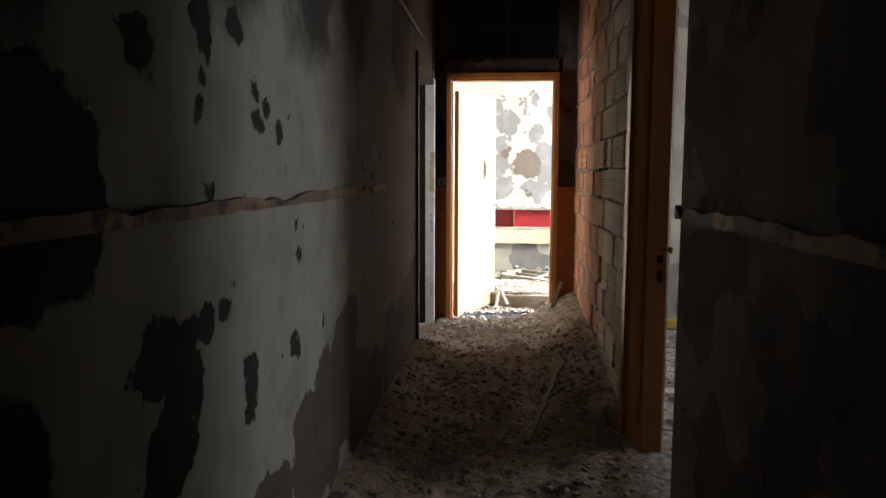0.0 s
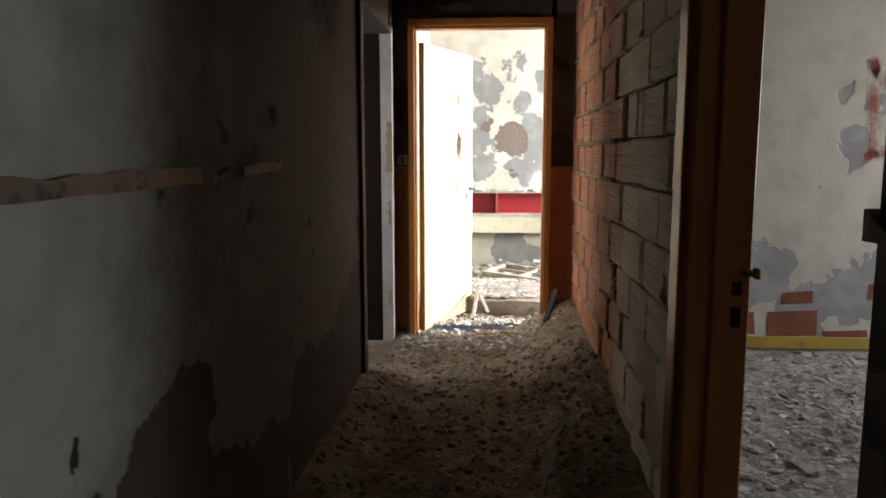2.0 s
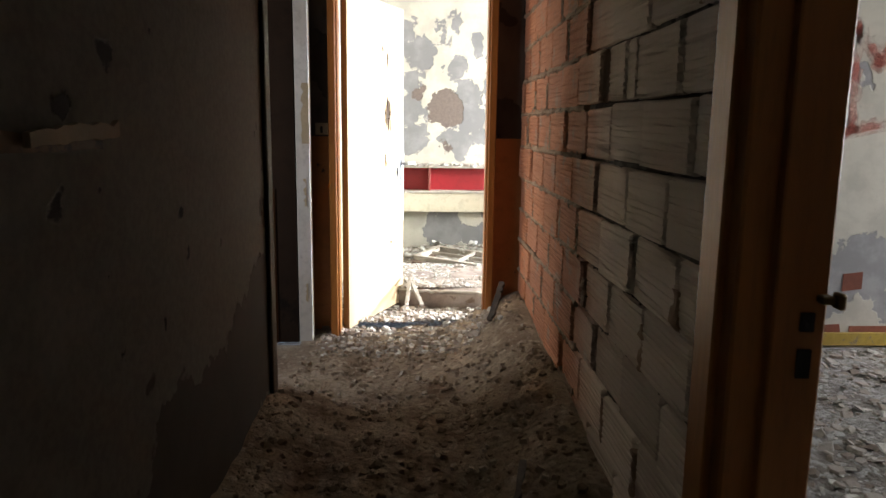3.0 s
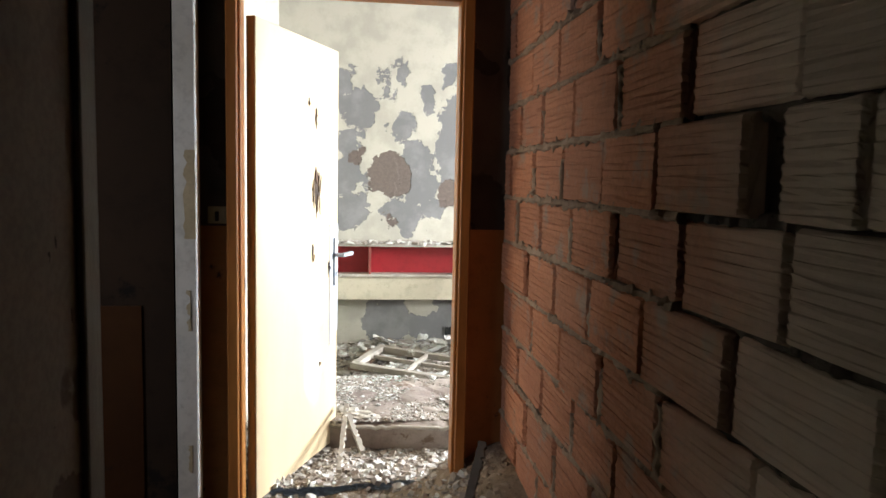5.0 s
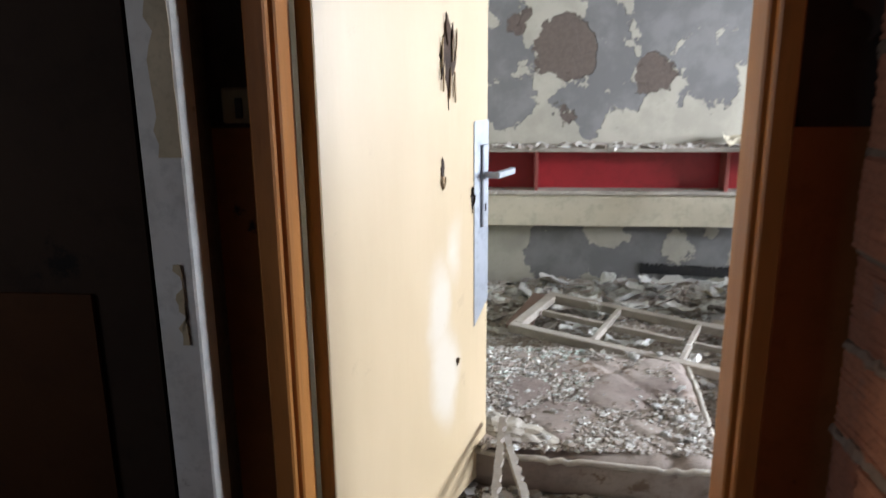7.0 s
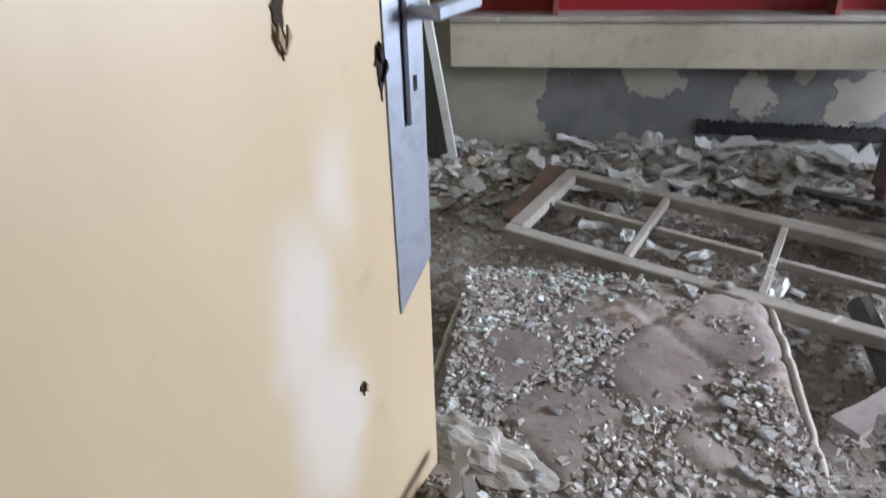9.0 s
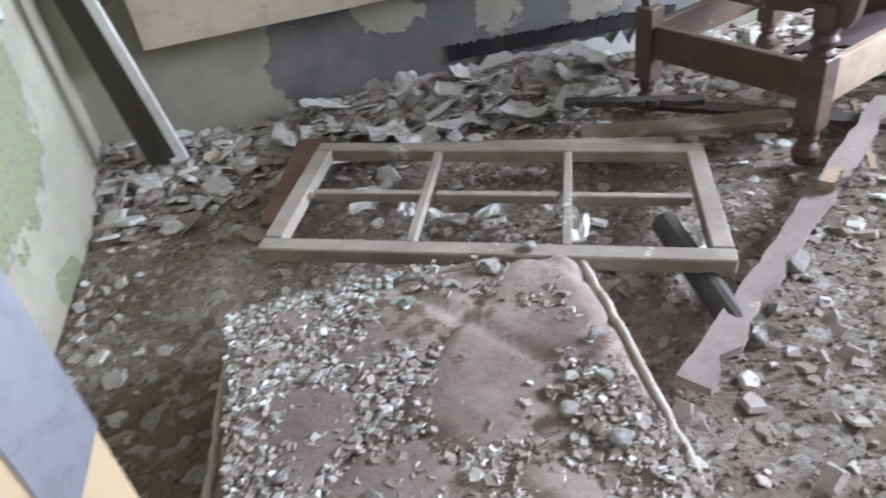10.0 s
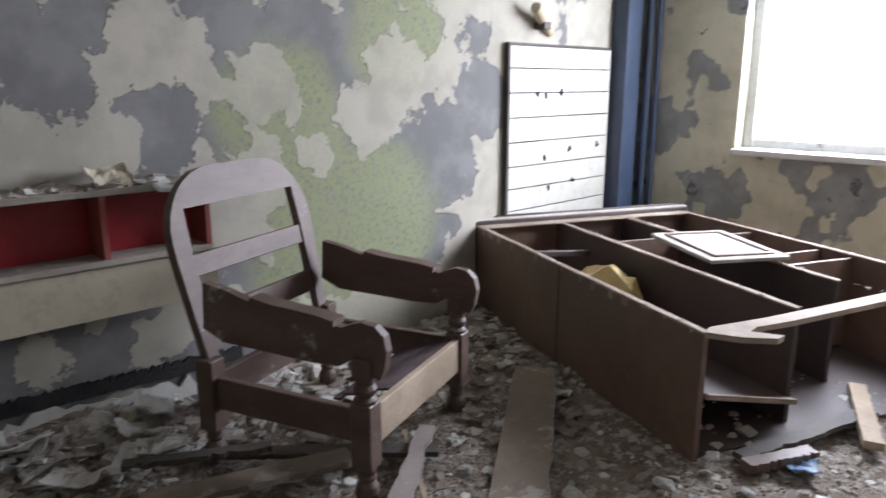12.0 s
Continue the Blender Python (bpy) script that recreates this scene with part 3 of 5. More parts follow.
def brick_mesh(name, length, seed, h=0.175, depth=0.05, ribs=9, comb=0.004):
    """Hollow clay block with a combed, chipped face towards -x."""
    rnd = random.Random(seed)
    bm = bmesh.new()
    prof = [(0.010, 0.0), (0.002, 0.006)]
    for i in range(ribs):
        z = h * (i + 0.5) / ribs
        prof += [(0.0, z - 0.006), (0.0005, z + 0.002), (comb, z + 0.0035), (comb, z + 0.0055)]
    prof = [q for q in prof if q[1] < h - 0.004] + [(0.003, h - 0.005), (0.011, h), (depth, h), (depth, 0.0)]
    rows_ = []
    for u in (0.0, 0.035, 0.35, 0.68, 0.965, 1.0):
        end = u in (0.0, 1.0)
        rows_.append([bm.verts.new((x + (0.009 if end and x < 0.02 else 0) + 0.0012 * rnd.gauss(0, 1), length * u + (0.006 * rnd.uniform(-1, 0.4) * (1 if u else -1) if end else 0), z + 0.0012 * rnd.gauss(0, 1))) for x, z in prof])
    n = len(prof)
    for a, b in zip(rows_, rows_[1:]):
        for i in range(n):
            bm.faces.new((a[i], a[(i + 1) % n], b[(i + 1) % n], b[i]))
    bm.faces.new(rows_[0][::-1])
    bm.faces.new(rows_[-1])
    bmesh.ops.recalc_face_normals(bm, faces=bm.faces)
    me = bpy.data.meshes.new(name)
    bm.to_mesh(me)
    bm.free()
    me.materials.append(M_CLAY)
    return me


def mortar_ribbon(along, a, b, c, half, front, seed, reach=0.02):
    """Mortar squeezed out of a joint: a lumpy ribbon with ragged edges, along y or z."""
    rnd = random.Random(seed)
    bm = bmesh.new()
    n = max(3, round((b - a) / 0.016))
    rows_ = []
    for i in range(n + 1):
        s_ = a + (b - a) * i / n
        gap = n2(s_, c, 9, seed)
        up = half + max(0.0, 0.008 * rnd.gauss(0.3, 1) + 0.007 * n2(s_, c, 14, seed + 3))
        dn = half + max(0.0, 0.007 * rnd.gauss(0.2, 1) + 0.007 * n2(s_, c, 14, seed + 7))
        x = front + 0.003 * rnd.gauss(0, 1) + 0.006 * gap
        cross = ((front + reach, -dn - 0.002), (x + 0.003, -dn), (x - 0.0015, -dn * 0.4), (x, up * 0.3), (x + 0.003, up), (front + reach, up + 0.002))
        rows_.append([bm.verts.new((q, s_, c + w) if along == "y" else (q, c + w, s_)) for q, w in cross])
    for p, q in zip(rows_, rows_[1:]):
        for i in range(5):
            bm.faces.new((p[i], p[i + 1], q[i + 1], q[i]))
    bm.faces.new(rows_[0])
    bm.faces.new(rows_[-1])
    bmesh.ops.recalc_face_normals(bm, faces=bm.faces)
    return bm


# bed joints lie 0.186 apart; where one upright joint of each course stands
COURSE, PITCH, FIRST = 0.186, 0.355, 0.06
JOINTS = {3: 4.306, 4: 4.433, 5: 4.53, 6: 4.39, 7: 4.50, 8: 4.385, 9: 4.55}


def build_brick_wall():
    wall = thing("wall_brick", "unplastered hollow clay block wall with open mortar joints", "wall", kind="structure")
    part("mortar", boxed(0.680, 0.80, 3.50, 6.38, 0, H), M_MORTAR, wall)
    lengths = (0.08, 0.13, 0.19, 0.25, 0.30, 0.338)
    shapes = {(L, v): brick_mesh("brick", L, v * 7 + i, comb=(0.0026, 0.0018, 0.0011, 0.0006)[v]) for i, L in enumerate(lengths) for v in range(4)}
    rnd = random.Random(5)
    for row in range(15):
        z = FIRST + row * COURSE
        joint = JOINTS.get(row, 4.30 if row % 2 else 4.47)
        while joint > 3.52 + PITCH:
            joint -= PITCH
        cuts = [3.505]
        y = joint
        while y < 6.30:
            cuts.append(y + (rnd.gauss(0, 0.008) if y > 5.3 or y < 4.0 else 0))
            y += PITCH
        cuts.append(6.378)
        if row == 7:
            cuts = sorted(cuts + [4.42, 4.24])
        for a, b in zip(cuts, cuts[1:]):
            room = b - a - 0.012
            L = max((q for q in lengths if q <= room + 0.004), default=0)
            if not L:
                continue
            ob = new("brick", shapes[L, rnd.choice((0, 0, 1, 1, 2, 3))])
            ob.parent = wall
            ob.matrix_world = pose(0.646 + max(-0.008, min(0.010, rnd.gauss(0, 0.005))), a + 0.007, z + 0.006 + rnd.gauss(0, 0.0025), rnd.gauss(0, 0.5), 0, rnd.gauss(0, 0.7)) @ Matrix.Scale(room / L, 4, (0, 1, 0))
        # beds: pale and full towards the end door, sooty and raked back near the side door
        part("mortar_bed", mortar_ribbon("y", 4.75, 6.37, z, 0.007, 0.645, row), M_MORTAR2, wall)
        part("mortar_bed", mortar_ribbon("y", 3.51, 4.75, z, 0.008, 0.666, row + 40), M_MORTAR, wall)
        for i, y in enumerate(cuts[1:-1]):
            if rnd.random() < (0.38 if y > 4.6 else 0.15):
                part("mortar_joint", mortar_ribbon("z", z + 0.01, z + COURSE * rnd.uniform(0.55, 0.95), y, rnd.choice((0.008, 0.012, 0.02)), 0.644, row * 9 + i), M_MORTAR2, wall)


# ---- corridor things ----


def build_side_door():
    f = thing("door_frame", "worn orange-brown wooden door frame beside the brick wall", "door frame", kind="")
    part("jamb", boxed(0.628, 0.79, 3.372, 3.50, 0.0, 2.16, 0.006), M_ORANGE, f)
    part("stop", boxed(0.69, 0.79, 3.345, 3.374, 0.0, 2.12, 0.004), M_ORANGE, f)
    part("casing", boxed(0.612, 0.632, 3.42, 3.512, 0.0, 2.2, 0.004), M_ORANGE, f)
    part("head", boxed(0.628, 0.79, 2.41, 3.372, 2.13, 2.21, 0.005), M_ORANGE, f)
    part("jamb", boxed(0.70, 0.79, 2.402, 2.44, 0.0, 2.13, 0.004), M_ORANGE, f)
    for z0, z1 in ((0.92, 0.955), (0.83, 0.885)):
        part("strike_hole", boxed(0.74, 0.765, 3.338, 3.3445, z0, z1), M_BLACK, f)
    bm = boxed(0.765, 0.79, 3.318, 3.345, 0.975, 0.99, 0.003)
    box(bm, 0.788, 0.802, 3.305, 3.335, 0.968, 0.998, 0.004)
    part("latch", bm, M_LATCH, f, "small tarnished brass latch")


def build_end_door():
    f = thing("door_frame", "orange varnished frame of the open end door", "door frame")
    for s, x0 in ((-1, -0.44), (1, 0.430)):
        a, b = sorted((x0, x0 + s * 0.045))
        part("jamb", boxed(a, b, 6.32, 6.41, 0.0, 2.19, 0.004), M_ORANGE, f)
        a, b = sorted((x0 + s * 0.012, x0 + s * 0.055))
        part("casing", boxed(a, b, 6.295, 6.32, 0.0, 2.205, 0.004), M_ORANGE, f)
    part("head", boxed(-0.44, 0.430, 6.32, 6.41, 2.145, 2.19, 0.004), M_ORANGE, f)
    part("casing", boxed(-0.49, 0.485, 6.292, 6.32, 2.165, 2.21, 0.004), M_ORANGE, f)
    t = thing("transom_window", "dark sooty four-pane transom window above the end door", "window")
    for x, x2 in ((-0.49, -0.43), (0.01, 0.05), (0.45, 0.52)):
        part("bar", boxed(x, x2, 6.42, 6.47, 2.34, 2.92, 0.003), M_DARKMETAL, t)
    for z in (2.34, 2.605, 2.88):
        part("bar", boxed(-0.43, 0.45, 6.415, 6.465, z, z + 0.04, 0.003), M_DARKMETAL, t)
    for x0, x1 in ((-0.43, 0.01), (0.05, 0.45)):
        for z0, z1 in ((2.38, 2.605), (2.645, 2.88)):
            part("pane", boxed(x0, x1, 6.44, 6.446, z0, z1), M_SOOTGLASS, t)
    # leaf, open into the room
    d = thing("door", "cream painted flush door, splintered, standing open", "door", pose(-0.432, 6.425, 0.03, 0, 0, 66.9))
    L, T = 0.805, 0.04
    bm = boxed(0.0, L, -T, 0, 0, 2.04, 0.002)
    part("leaf", bm, M_DOOR, d)
    part("hinge_edge", boxed(-0.004, -0.0005, -T, 0, 0, 2.04), M_DOORSIDE, d)
    part("lock_plate", extrude_outline(bmesh.new(), [(L - 0.095, 0.535), (L, 0.60), (L, 1.16), (L - 0.095, 1.16)], 0.003, y0=-T - 0.0032), M_STEEL, d, "long dull steel protective plate")
    h = part("handle", boxed(L - 0.055, L - 0.022, -T - 0.012, -T - 0.0034, 0.84, 1.09, 0.003), M_STEEL, d, "steel lever handle on a back plate")
    bm = lathe(bmesh.new(), [(0.010, 0), (0.010, 0.045)], 10, pose(L - 0.04, -T - 0.010, 1.0, 90))
    box(bm, L - 0.05, L + 0.075, -T - 0.062, -T - 0.046, 0.99, 1.012, 0.004)
    part("lever", bm, M_STEEL, h)
    part("keyhole", boxed(L - 0.043, L - 0.035, -T - 0.0135, -T - 0.0122, 0.89, 0.912), M_BLACK, h)
    rnd = random.Random(3)
    for cx, cz, w, hh in ((0.555, 1.32, 0.040, 0.115), (0.55, 1.68, 0.010, 0.05), (0.52, 1.03, 0.009, 0.045), (0.70, 0.93, 0.012, 0.04), (0.475, 1.75, 0.004, 0.02), (0.60, 0.46, 0.008, 0.013)):
        side = []
        for i in range(13):
            v = i / 12
            side.append((w * (math.sin(math.pi * min(1, v * 1.25)) ** 0.8 if v < 0.8 else 0.25 * (1 - v)), hh * (1 - 2 * v)))
        pts = [(cx + q * rnd.uniform(0.6, 1.2), cz + z + rnd.uniform(-0.2, 0.2) * w) for q, z in side] + [(cx - q * rnd.uniform(0.4, 1.2) - 0.001, cz + z + rnd.uniform(-0.2, 0.2) * w) for q, z in side[::-1]]
        part("splintered_hole", extrude_outline(bmesh.new(), pts, 0.0022, y0=-T - 0.0024), M_SPLINT, d, "dark splintered hole in the veneer")
        for _ in range(9 if hh > 0.1 else 2):
            x, z, b = cx + rnd.uniform(-w, w), cz - hh * rnd.uniform(-0.5, 0.9), rnd.uniform(-0.012, 0.012)
            part("splinter", extrude_outline(bmesh.new(), [(x + b, z), (x + b + 0.002, z), (x + 0.005, z + hh * 0.4), (x + 0.001, z + hh * 0.7), (x - 0.002, z + hh * 0.35)], 0.004, y0=-T - 0.0075), rnd.choice((M_DOORSIDE, M_SPLINT)), d)


def build_left_door():
    f = thing("door_frame", "peeling sooty frame of the narrow side doorway", "door frame")
    part("jamb", boxed(-0.80, -0.60, 5.165, 5.20, 0, 2.16, 0.004), M_SOOTWOOD, f)
    part("casing", boxed(-0.613, -0.595, 5.09, 5.16, 0, 2.2, 0.004), M_SOOTWOOD, f)
    part("head", boxed(-0.80, -0.60, 5.20, 6.22, 2.10, 2.138, 0.004), M_SOOTWOOD, f)
    bm = boxed(-0.675, -0.595, 6.222, 6.298, 0, 2.16, 0.004)
    p = part("post", bm, M_WHITE, f, "post with flaking white paint")
    for i, (z0, z1) in enumerate(((1.18, 1.52), (0.82, 0.98), (0.25, 0.36))):
        bm = ragged_strip(bmesh.new(), z1 - z0, 0.05 if i == 0 else 0.02, 0.003, i + 4, 0.01, 14)
        bmesh.ops.transform(bm, matrix=pose(-0.594 if i == 0 else -0.615, 6.218, z0, 0, -90, 0), verts=bm.verts)
        part("paint_flake", bm, M_PLASTIC if i else M_PLASTIC, p)


def build_switch():
    s = thing("light_switch", "yellowed plastic light switch on the ochre wall", "switch")
    part("plate", boxed(-0.585, -0.51, 6.388, 6.399, 1.23, 1.30, 0.004), M_PLASTIC, s)
    part("rocker", boxed(-0.555, -0.54, 6.381, 6.3878, 1.24, 1.28, 0.002), M_DARKMETAL, s)


def build_rails():
    r = thing("wall_rail", "splintered wooden bumper rail along the sooty wall", "rail")
    bm = ragged_strip(bmesh.new(), 5.1, 0.042, 0.02, 2, 0.014, 60)
    bmesh.ops.transform(bm, matrix=pose(-0.5925, -1.55, 1.23, 0, 0, 90), verts=bm.verts)
    part("board", bm, M_RAIL, r)
    bm = ragged_strip(bmesh.new(), 0.34, 0.040, 0.012, 19, 0.018, 12)
    bmesh.ops.transform(bm, matrix=pose(-0.578, 3.26, 1.238, 0, -2, 90), verts=bm.verts)
    part("split_end", bm, M_BROKEN, r, "pale freshly split end")
    r2 = thing("wall_rail", "charred wooden bumper rail ending at the doorway", "rail")
    bm = ragged_strip(bmesh.new(), 3.95, 0.05, 0.02, 7, 0.02, 50)
    bmesh.ops.transform(bm, matrix=pose(0.613, -1.55, 1.18, 0, 0, 90), verts=bm.verts)
    part("board", bm, M_RAIL, r2)
    for x, y0, y1, z in ((-0.605, -1.5, 5.6, 2.36), (0.640, 3.52, 6.18, 2.26)):
        c = thing("conduit", "thin pale cable conduit fixed high on the wall", "conduit")
        part("tube", lathe(bmesh.new(), [(0.009, 0), (0.009, y1 - y0)], 8, pose(x, y0, z, -90)), M_GREYWOOD, c)


M_LATCH = grained("tarnished_brass", (0.25, 0.17, 0.06), (0.15, 0.10, 0.04), 20, 0.5, 0.6, bump=0.0005)
M_SOOTGLASS = grained("sooty_glass", (0.02, 0.025, 0.035), (0.03, 0.035, 0.045), 4, 0.15, bump=0.0003)
M_SPLINT = grained("splintered_dark_wood", (0.02, 0.012, 0.008), (0.08, 0.045, 0.028), 30, 0.9)
M_SOOTWOOD = grained("sooty_wood", (0.06, 0.05, 0.045), (0.10, 0.085, 0.07), 8, 0.7, stretch=(2, 2, 0.4), dirt=(0.25, 0.23, 0.2), dirt_at=0.66)
M_RAIL = grained("scraped_rail_wood", (0.30, 0.17, 0.07), (0.10, 0.07, 0.05), 6, 0.7, bump=0.003, dirt=(0.02, 0.018, 0.017), dirt_at=0.52)

build_side_door()
build_end_door()
build_left_door()
build_switch()
build_rails()

# ---- room things ----


def build_shelf():
    s = thing("wall_shelf", "long open shelf with red back panel and cream apron", "shelf")
    y0, y1 = 9.12, 9.268
    xl, xr = -0.29, 1.60
    part("back_panel", boxed(xl, xr, y1 - 0.012, y1, 0.66, 0.885), M_RED, s, "red laminate back")
    part("top_board", boxed(xl - 0.01, xr, y0, y1, 0.885, 0.908, 0.002), M_GREYWOOD, s)
    part("bottom_board", boxed(xl - 0.01, xr, y0, y1, 0.638, 0.66, 0.002), M_GREYWOOD, s)
    for x in (xl, 0.125, 1.20, xr - 0.022):
        part("divider", boxed(x, x + 0.02, y0 + 0.006, y1 - 0.0125, 0.66, 0.885, 0.001), M_REDWOOD, s)
    part("apron", boxed(xl - 0.01, xr + 0.02, y0 + 0.02, y0 + 0.045, 0.448, 0.638, 0.002), M_CREAMBOARD, s, "cream painted apron board")


M_REDWOOD = grained("red_brown_wood", (0.26, 0.06, 0.05), (0.2, 0.05, 0.04), 9, 0.5, bump=0.0005, dirt=(0.4, 0.33, 0.28), dirt_at=0.66)
build_shelf()


def build_window_sash():
    """Six-light sash lying on the floor."""
    c = Vector((0.63, 8.175, 0.125))
    w, h = 1.16, 0.575
    f = thing("window_sash", "loose six-light grey wooden window sash lying on rubble", "window sash", pose(0.63, 8.175, 0.135, 0, 3.5, -22.4))
    r = 0.052
    for y0 in (-h / 2, h / 2 - r):
        part("rail", boxed(-w / 2, w / 2, y0, y0 + r, -0.02, 0.02, 0.004), M_GREYWOOD, f)
    for x0 in (-w / 2, w / 2 - r):
        part("stile", boxed(x0, x0 + r, -h / 2 + r, h / 2 - r, -0.019, 0.021, 0.004), M_GREYWOOD, f)
    for x0 in (-w / 6 - 0.011, w / 6 - 0.011):
        part("glazing_bar", boxed(x0, x0 + 0.024, -h / 2 + r, h / 2 - r, -0.012, 0.019, 0.003), M_GREYWOOD, f)
    for i in range(3):
        x0 = -w / 2 + r + i * (w - 2 * r) / 3
        part("glazing_bar", boxed(x0 + 0.014, x0 + (w - 2 * r) / 3 - 0.014, -0.012, 0.012, -0.011, 0.017, 0.003), M_GREYWOOD, f)


build_window_sash()


def build_mattress():
    m = thing("mattress", "small stained mattress with piped edge, covered in plaster rubble", "mattress", pose(0.285, 7.485, 0.0, 0, 0, -6))
    bm = bmesh.new()
    w, d, h = 0.83, 0.89, 0.15
    nx, ny = 44, 54
    top = []
    for j in range(ny + 1):
        rowv = []
        for i in range(nx + 1):
            u, v = i / nx * 2 - 1, j / ny * 2 - 1
            q = max(abs(u), abs(v))
            cx = math.copysign(abs(u), u) * w / 2 * (1 - 0.04 * abs(v) ** 6)
            cy = v * d / 2 * (1 - 0.04 * abs(u) ** 6)
            z = h - 0.03 * max(0, (q - 0.85) / 0.15) ** 2 - 0.013 * (1 - min(1, abs(math.sin(u * 3.6 + v * 3.2 + 0.5)) * 4)) - 0.013 * (1 - min(1, abs(math.sin(u * 3.6 - v * 3.2 + 0.9)) * 4)) + 0.010 * n2(cx, cy, 6)
            rowv.append(bm.verts.new((cx, cy, z)))
        top.append(rowv)
    for j in range(ny):
        for i in range(nx):
            bm.faces.new((top[j][i], top[j][i + 1], top[j + 1][i + 1], top[j + 1][i]))
    rim = [top[0][i] for i in range(nx)] + [top[j][nx] for j in range(ny)] + [top[ny][i] for i in range(nx, 0, -1)] + [top[j][0] for j in range(ny, 0, -1)]
    prev = rim
    for z, out in ((0.10, 1.012), (0.055, 1.015), (0.02, 1.0), (0.0, 0.985)):
        cur = [bm.verts.new((v.co.x * out, v.co.y * out, z)) for v in rim]
        for i in range(len(rim)):
            k = (i + 1) % len(rim)
            bm.faces.new((prev[k], prev[i], cur[i], cur[k]))
        prev = cur
    for f in bm.faces:
        f.smooth = True
    path = [Vector((v.co.x * 1.008, v.co.y * 1.008, v.co.z + 0.004)) for v in rim]
    part("cover", bm, M_MATT, m)
    cu = bpy.data.curves.new("piping", "CURVE")
    cu.dimensions, cu.bevel_depth, cu.bevel_resolution = "3D", 0.011, 2
    sp = cu.splines.new("POLY")
    sp.points.add(len(path) - 1)
    for q, v in zip(sp.points, path):
        q.co = (*v, 1)
    sp.use_cyclic_u = True
    cu.materials.append(M_PIPING)
    ob = new("piping", cu)
    ob.parent = m


build_mattress()


def build_armchair():
    """Bare armchair frame; local x across, -y to the front, origin between the feet."""
    ch = thing("armchair", "bare brown wooden armchair frame with torn seat", "chair", pose(1.78, 8.552, 0.015, 0, 0, 21))
    W, D = 0.745, 0.67
    leg = [(0.030, 0.0), (0.036, 0.012), (0.040, 0.03), (0.034, 0.05), (0.022, 0.066), (0.030, 0.078), (0.026, 0.09), (0.030, 0.10), (0.030, 0.115)]
    for sx in (-1, 1):
        x = sx * (W / 2 - 0.035)
        bm = lathe(bmesh.new(), leg, 14, pose(x, -D / 2 + 0.035, 0))
        box(bm, x - 0.035, x + 0.035, -D / 2, -D / 2 + 0.07, 0.112, 0.325, 0.004)
        lathe(bm, [(0.034, 0.323), (0.036, 0.335), (0.024, 0.345), (0.034, 0.358), (0.036, 0.37), (0.028, 0.385), (0.030, 0.40)], 14, pose(x, -D / 2 + 0.035, 0))
        box(bm, x - 0.030, x + 0.030, -D / 2 + 0.002, -D / 2 + 0.064, 0.398, 0.47, 0.004)
        part("front_leg", bm, M_CHAIR, ch)
        bm = lathe(bmesh.new(), leg, 14, pose(x, D / 2 - 0.035, 0))
        box(bm, x - 0.033, x + 0.033, D / 2 - 0.07, D / 2, 0.112, 0.36, 0.004)
        part("back_leg", bm, M_CHAIR, ch)
        part("side_rail", boxed(x - 0.014, x + 0.014, -D / 2 + 0.068, D / 2 - 0.068, 0.19, 0.30, 0.003), M_CHAIR, ch)
        # arm: upright board with scrolled front and a worn top strip
        pts = [(-0.375, 0.44), (-0.385, 0.50), (-0.375, 0.545), (-0.345, 0.572), (-0.30, 0.578), (-0.26, 0.565), (-0.235, 0.553), (-0.15, 0.562),
               (0.0, 0.572), (0.12, 0.590), (0.20, 0.612), (0.29, 0.625), (0.30, 0.47), (0.22, 0.435), (0.05, 0.43), (-0.12, 0.425), (-0.22, 0.43), (-0.26, 0.455), (-0.33, 0.415), (-0.36, 0.41)]
        part("arm", extrude_outline(bmesh.new(), pts, 0.032, pose(x + 0.016, 0, 0, 0, 0, 90)), M_CHAIR, ch)
        cap = [(-0.215, 0.556), (-0.15, 0.567), (0.0, 0.577), (0.09, 0.590), (0.09, 0.606), (0.0, 0.594), (-0.15, 0.584), (-0.215, 0.574)]
        part("arm_cap", extrude_outline(bmesh.new(), cap, 0.062, pose(x + 0.031, 0, 0, 0, 0, 90)), M_CHAIR, ch, "worn arm top strip")
    part("front_rail", boxed(-W / 2 + 0.068, W / 2 - 0.068, -D / 2 + 0.012, -D / 2 + 0.038, 0.175, 0.305, 0.003), M_BROKEN, ch, "pale bare wood front rail")
    part("back_rail", boxed(-W / 2 + 0.068, W / 2 - 0.068, D / 2 - 0.05, D / 2 - 0.02, 0.19, 0.30, 0.003), M_CHAIR, ch)
    for i in range(7):
        a = 0.032 * i
        strip = boxed(-W / 2 + 0.20 + 0.012 * (i % 3), W / 2 - 0.055, -D / 2 + 0.042 + a, -D / 2 + 0.071 + a, 0.288 - 0.012 * i, 0.296 - 0.012 * i, 0.002)
        part("seat_strap", strip, M_FABRIC, ch, "torn dark purple seat strap")
    # back frame, leaning
    lean = pose(0, D / 2 - 0.045, 0.33, -13, 0, 0)
    hw, ht, t = W / 2 - 0.005, 0.66, 0.034

    def arch(w, top, rad, z0):
        pts = [(-w, z0)]
        for i in range(9):
            a = math.pi - i * math.pi / 2 / 8
            pts.append((-w + rad + rad * math.cos(a), top - rad + rad * math.sin(a)))
        for i in range(9):
            a = math.pi / 2 - i * math.pi / 2 / 8
            pts.append((w - rad + rad * math.cos(a), top - rad + rad * math.sin(a)))
        pts.append((w, z0))
        return pts

    outer = arch(hw, ht, 0.24, 0.38)
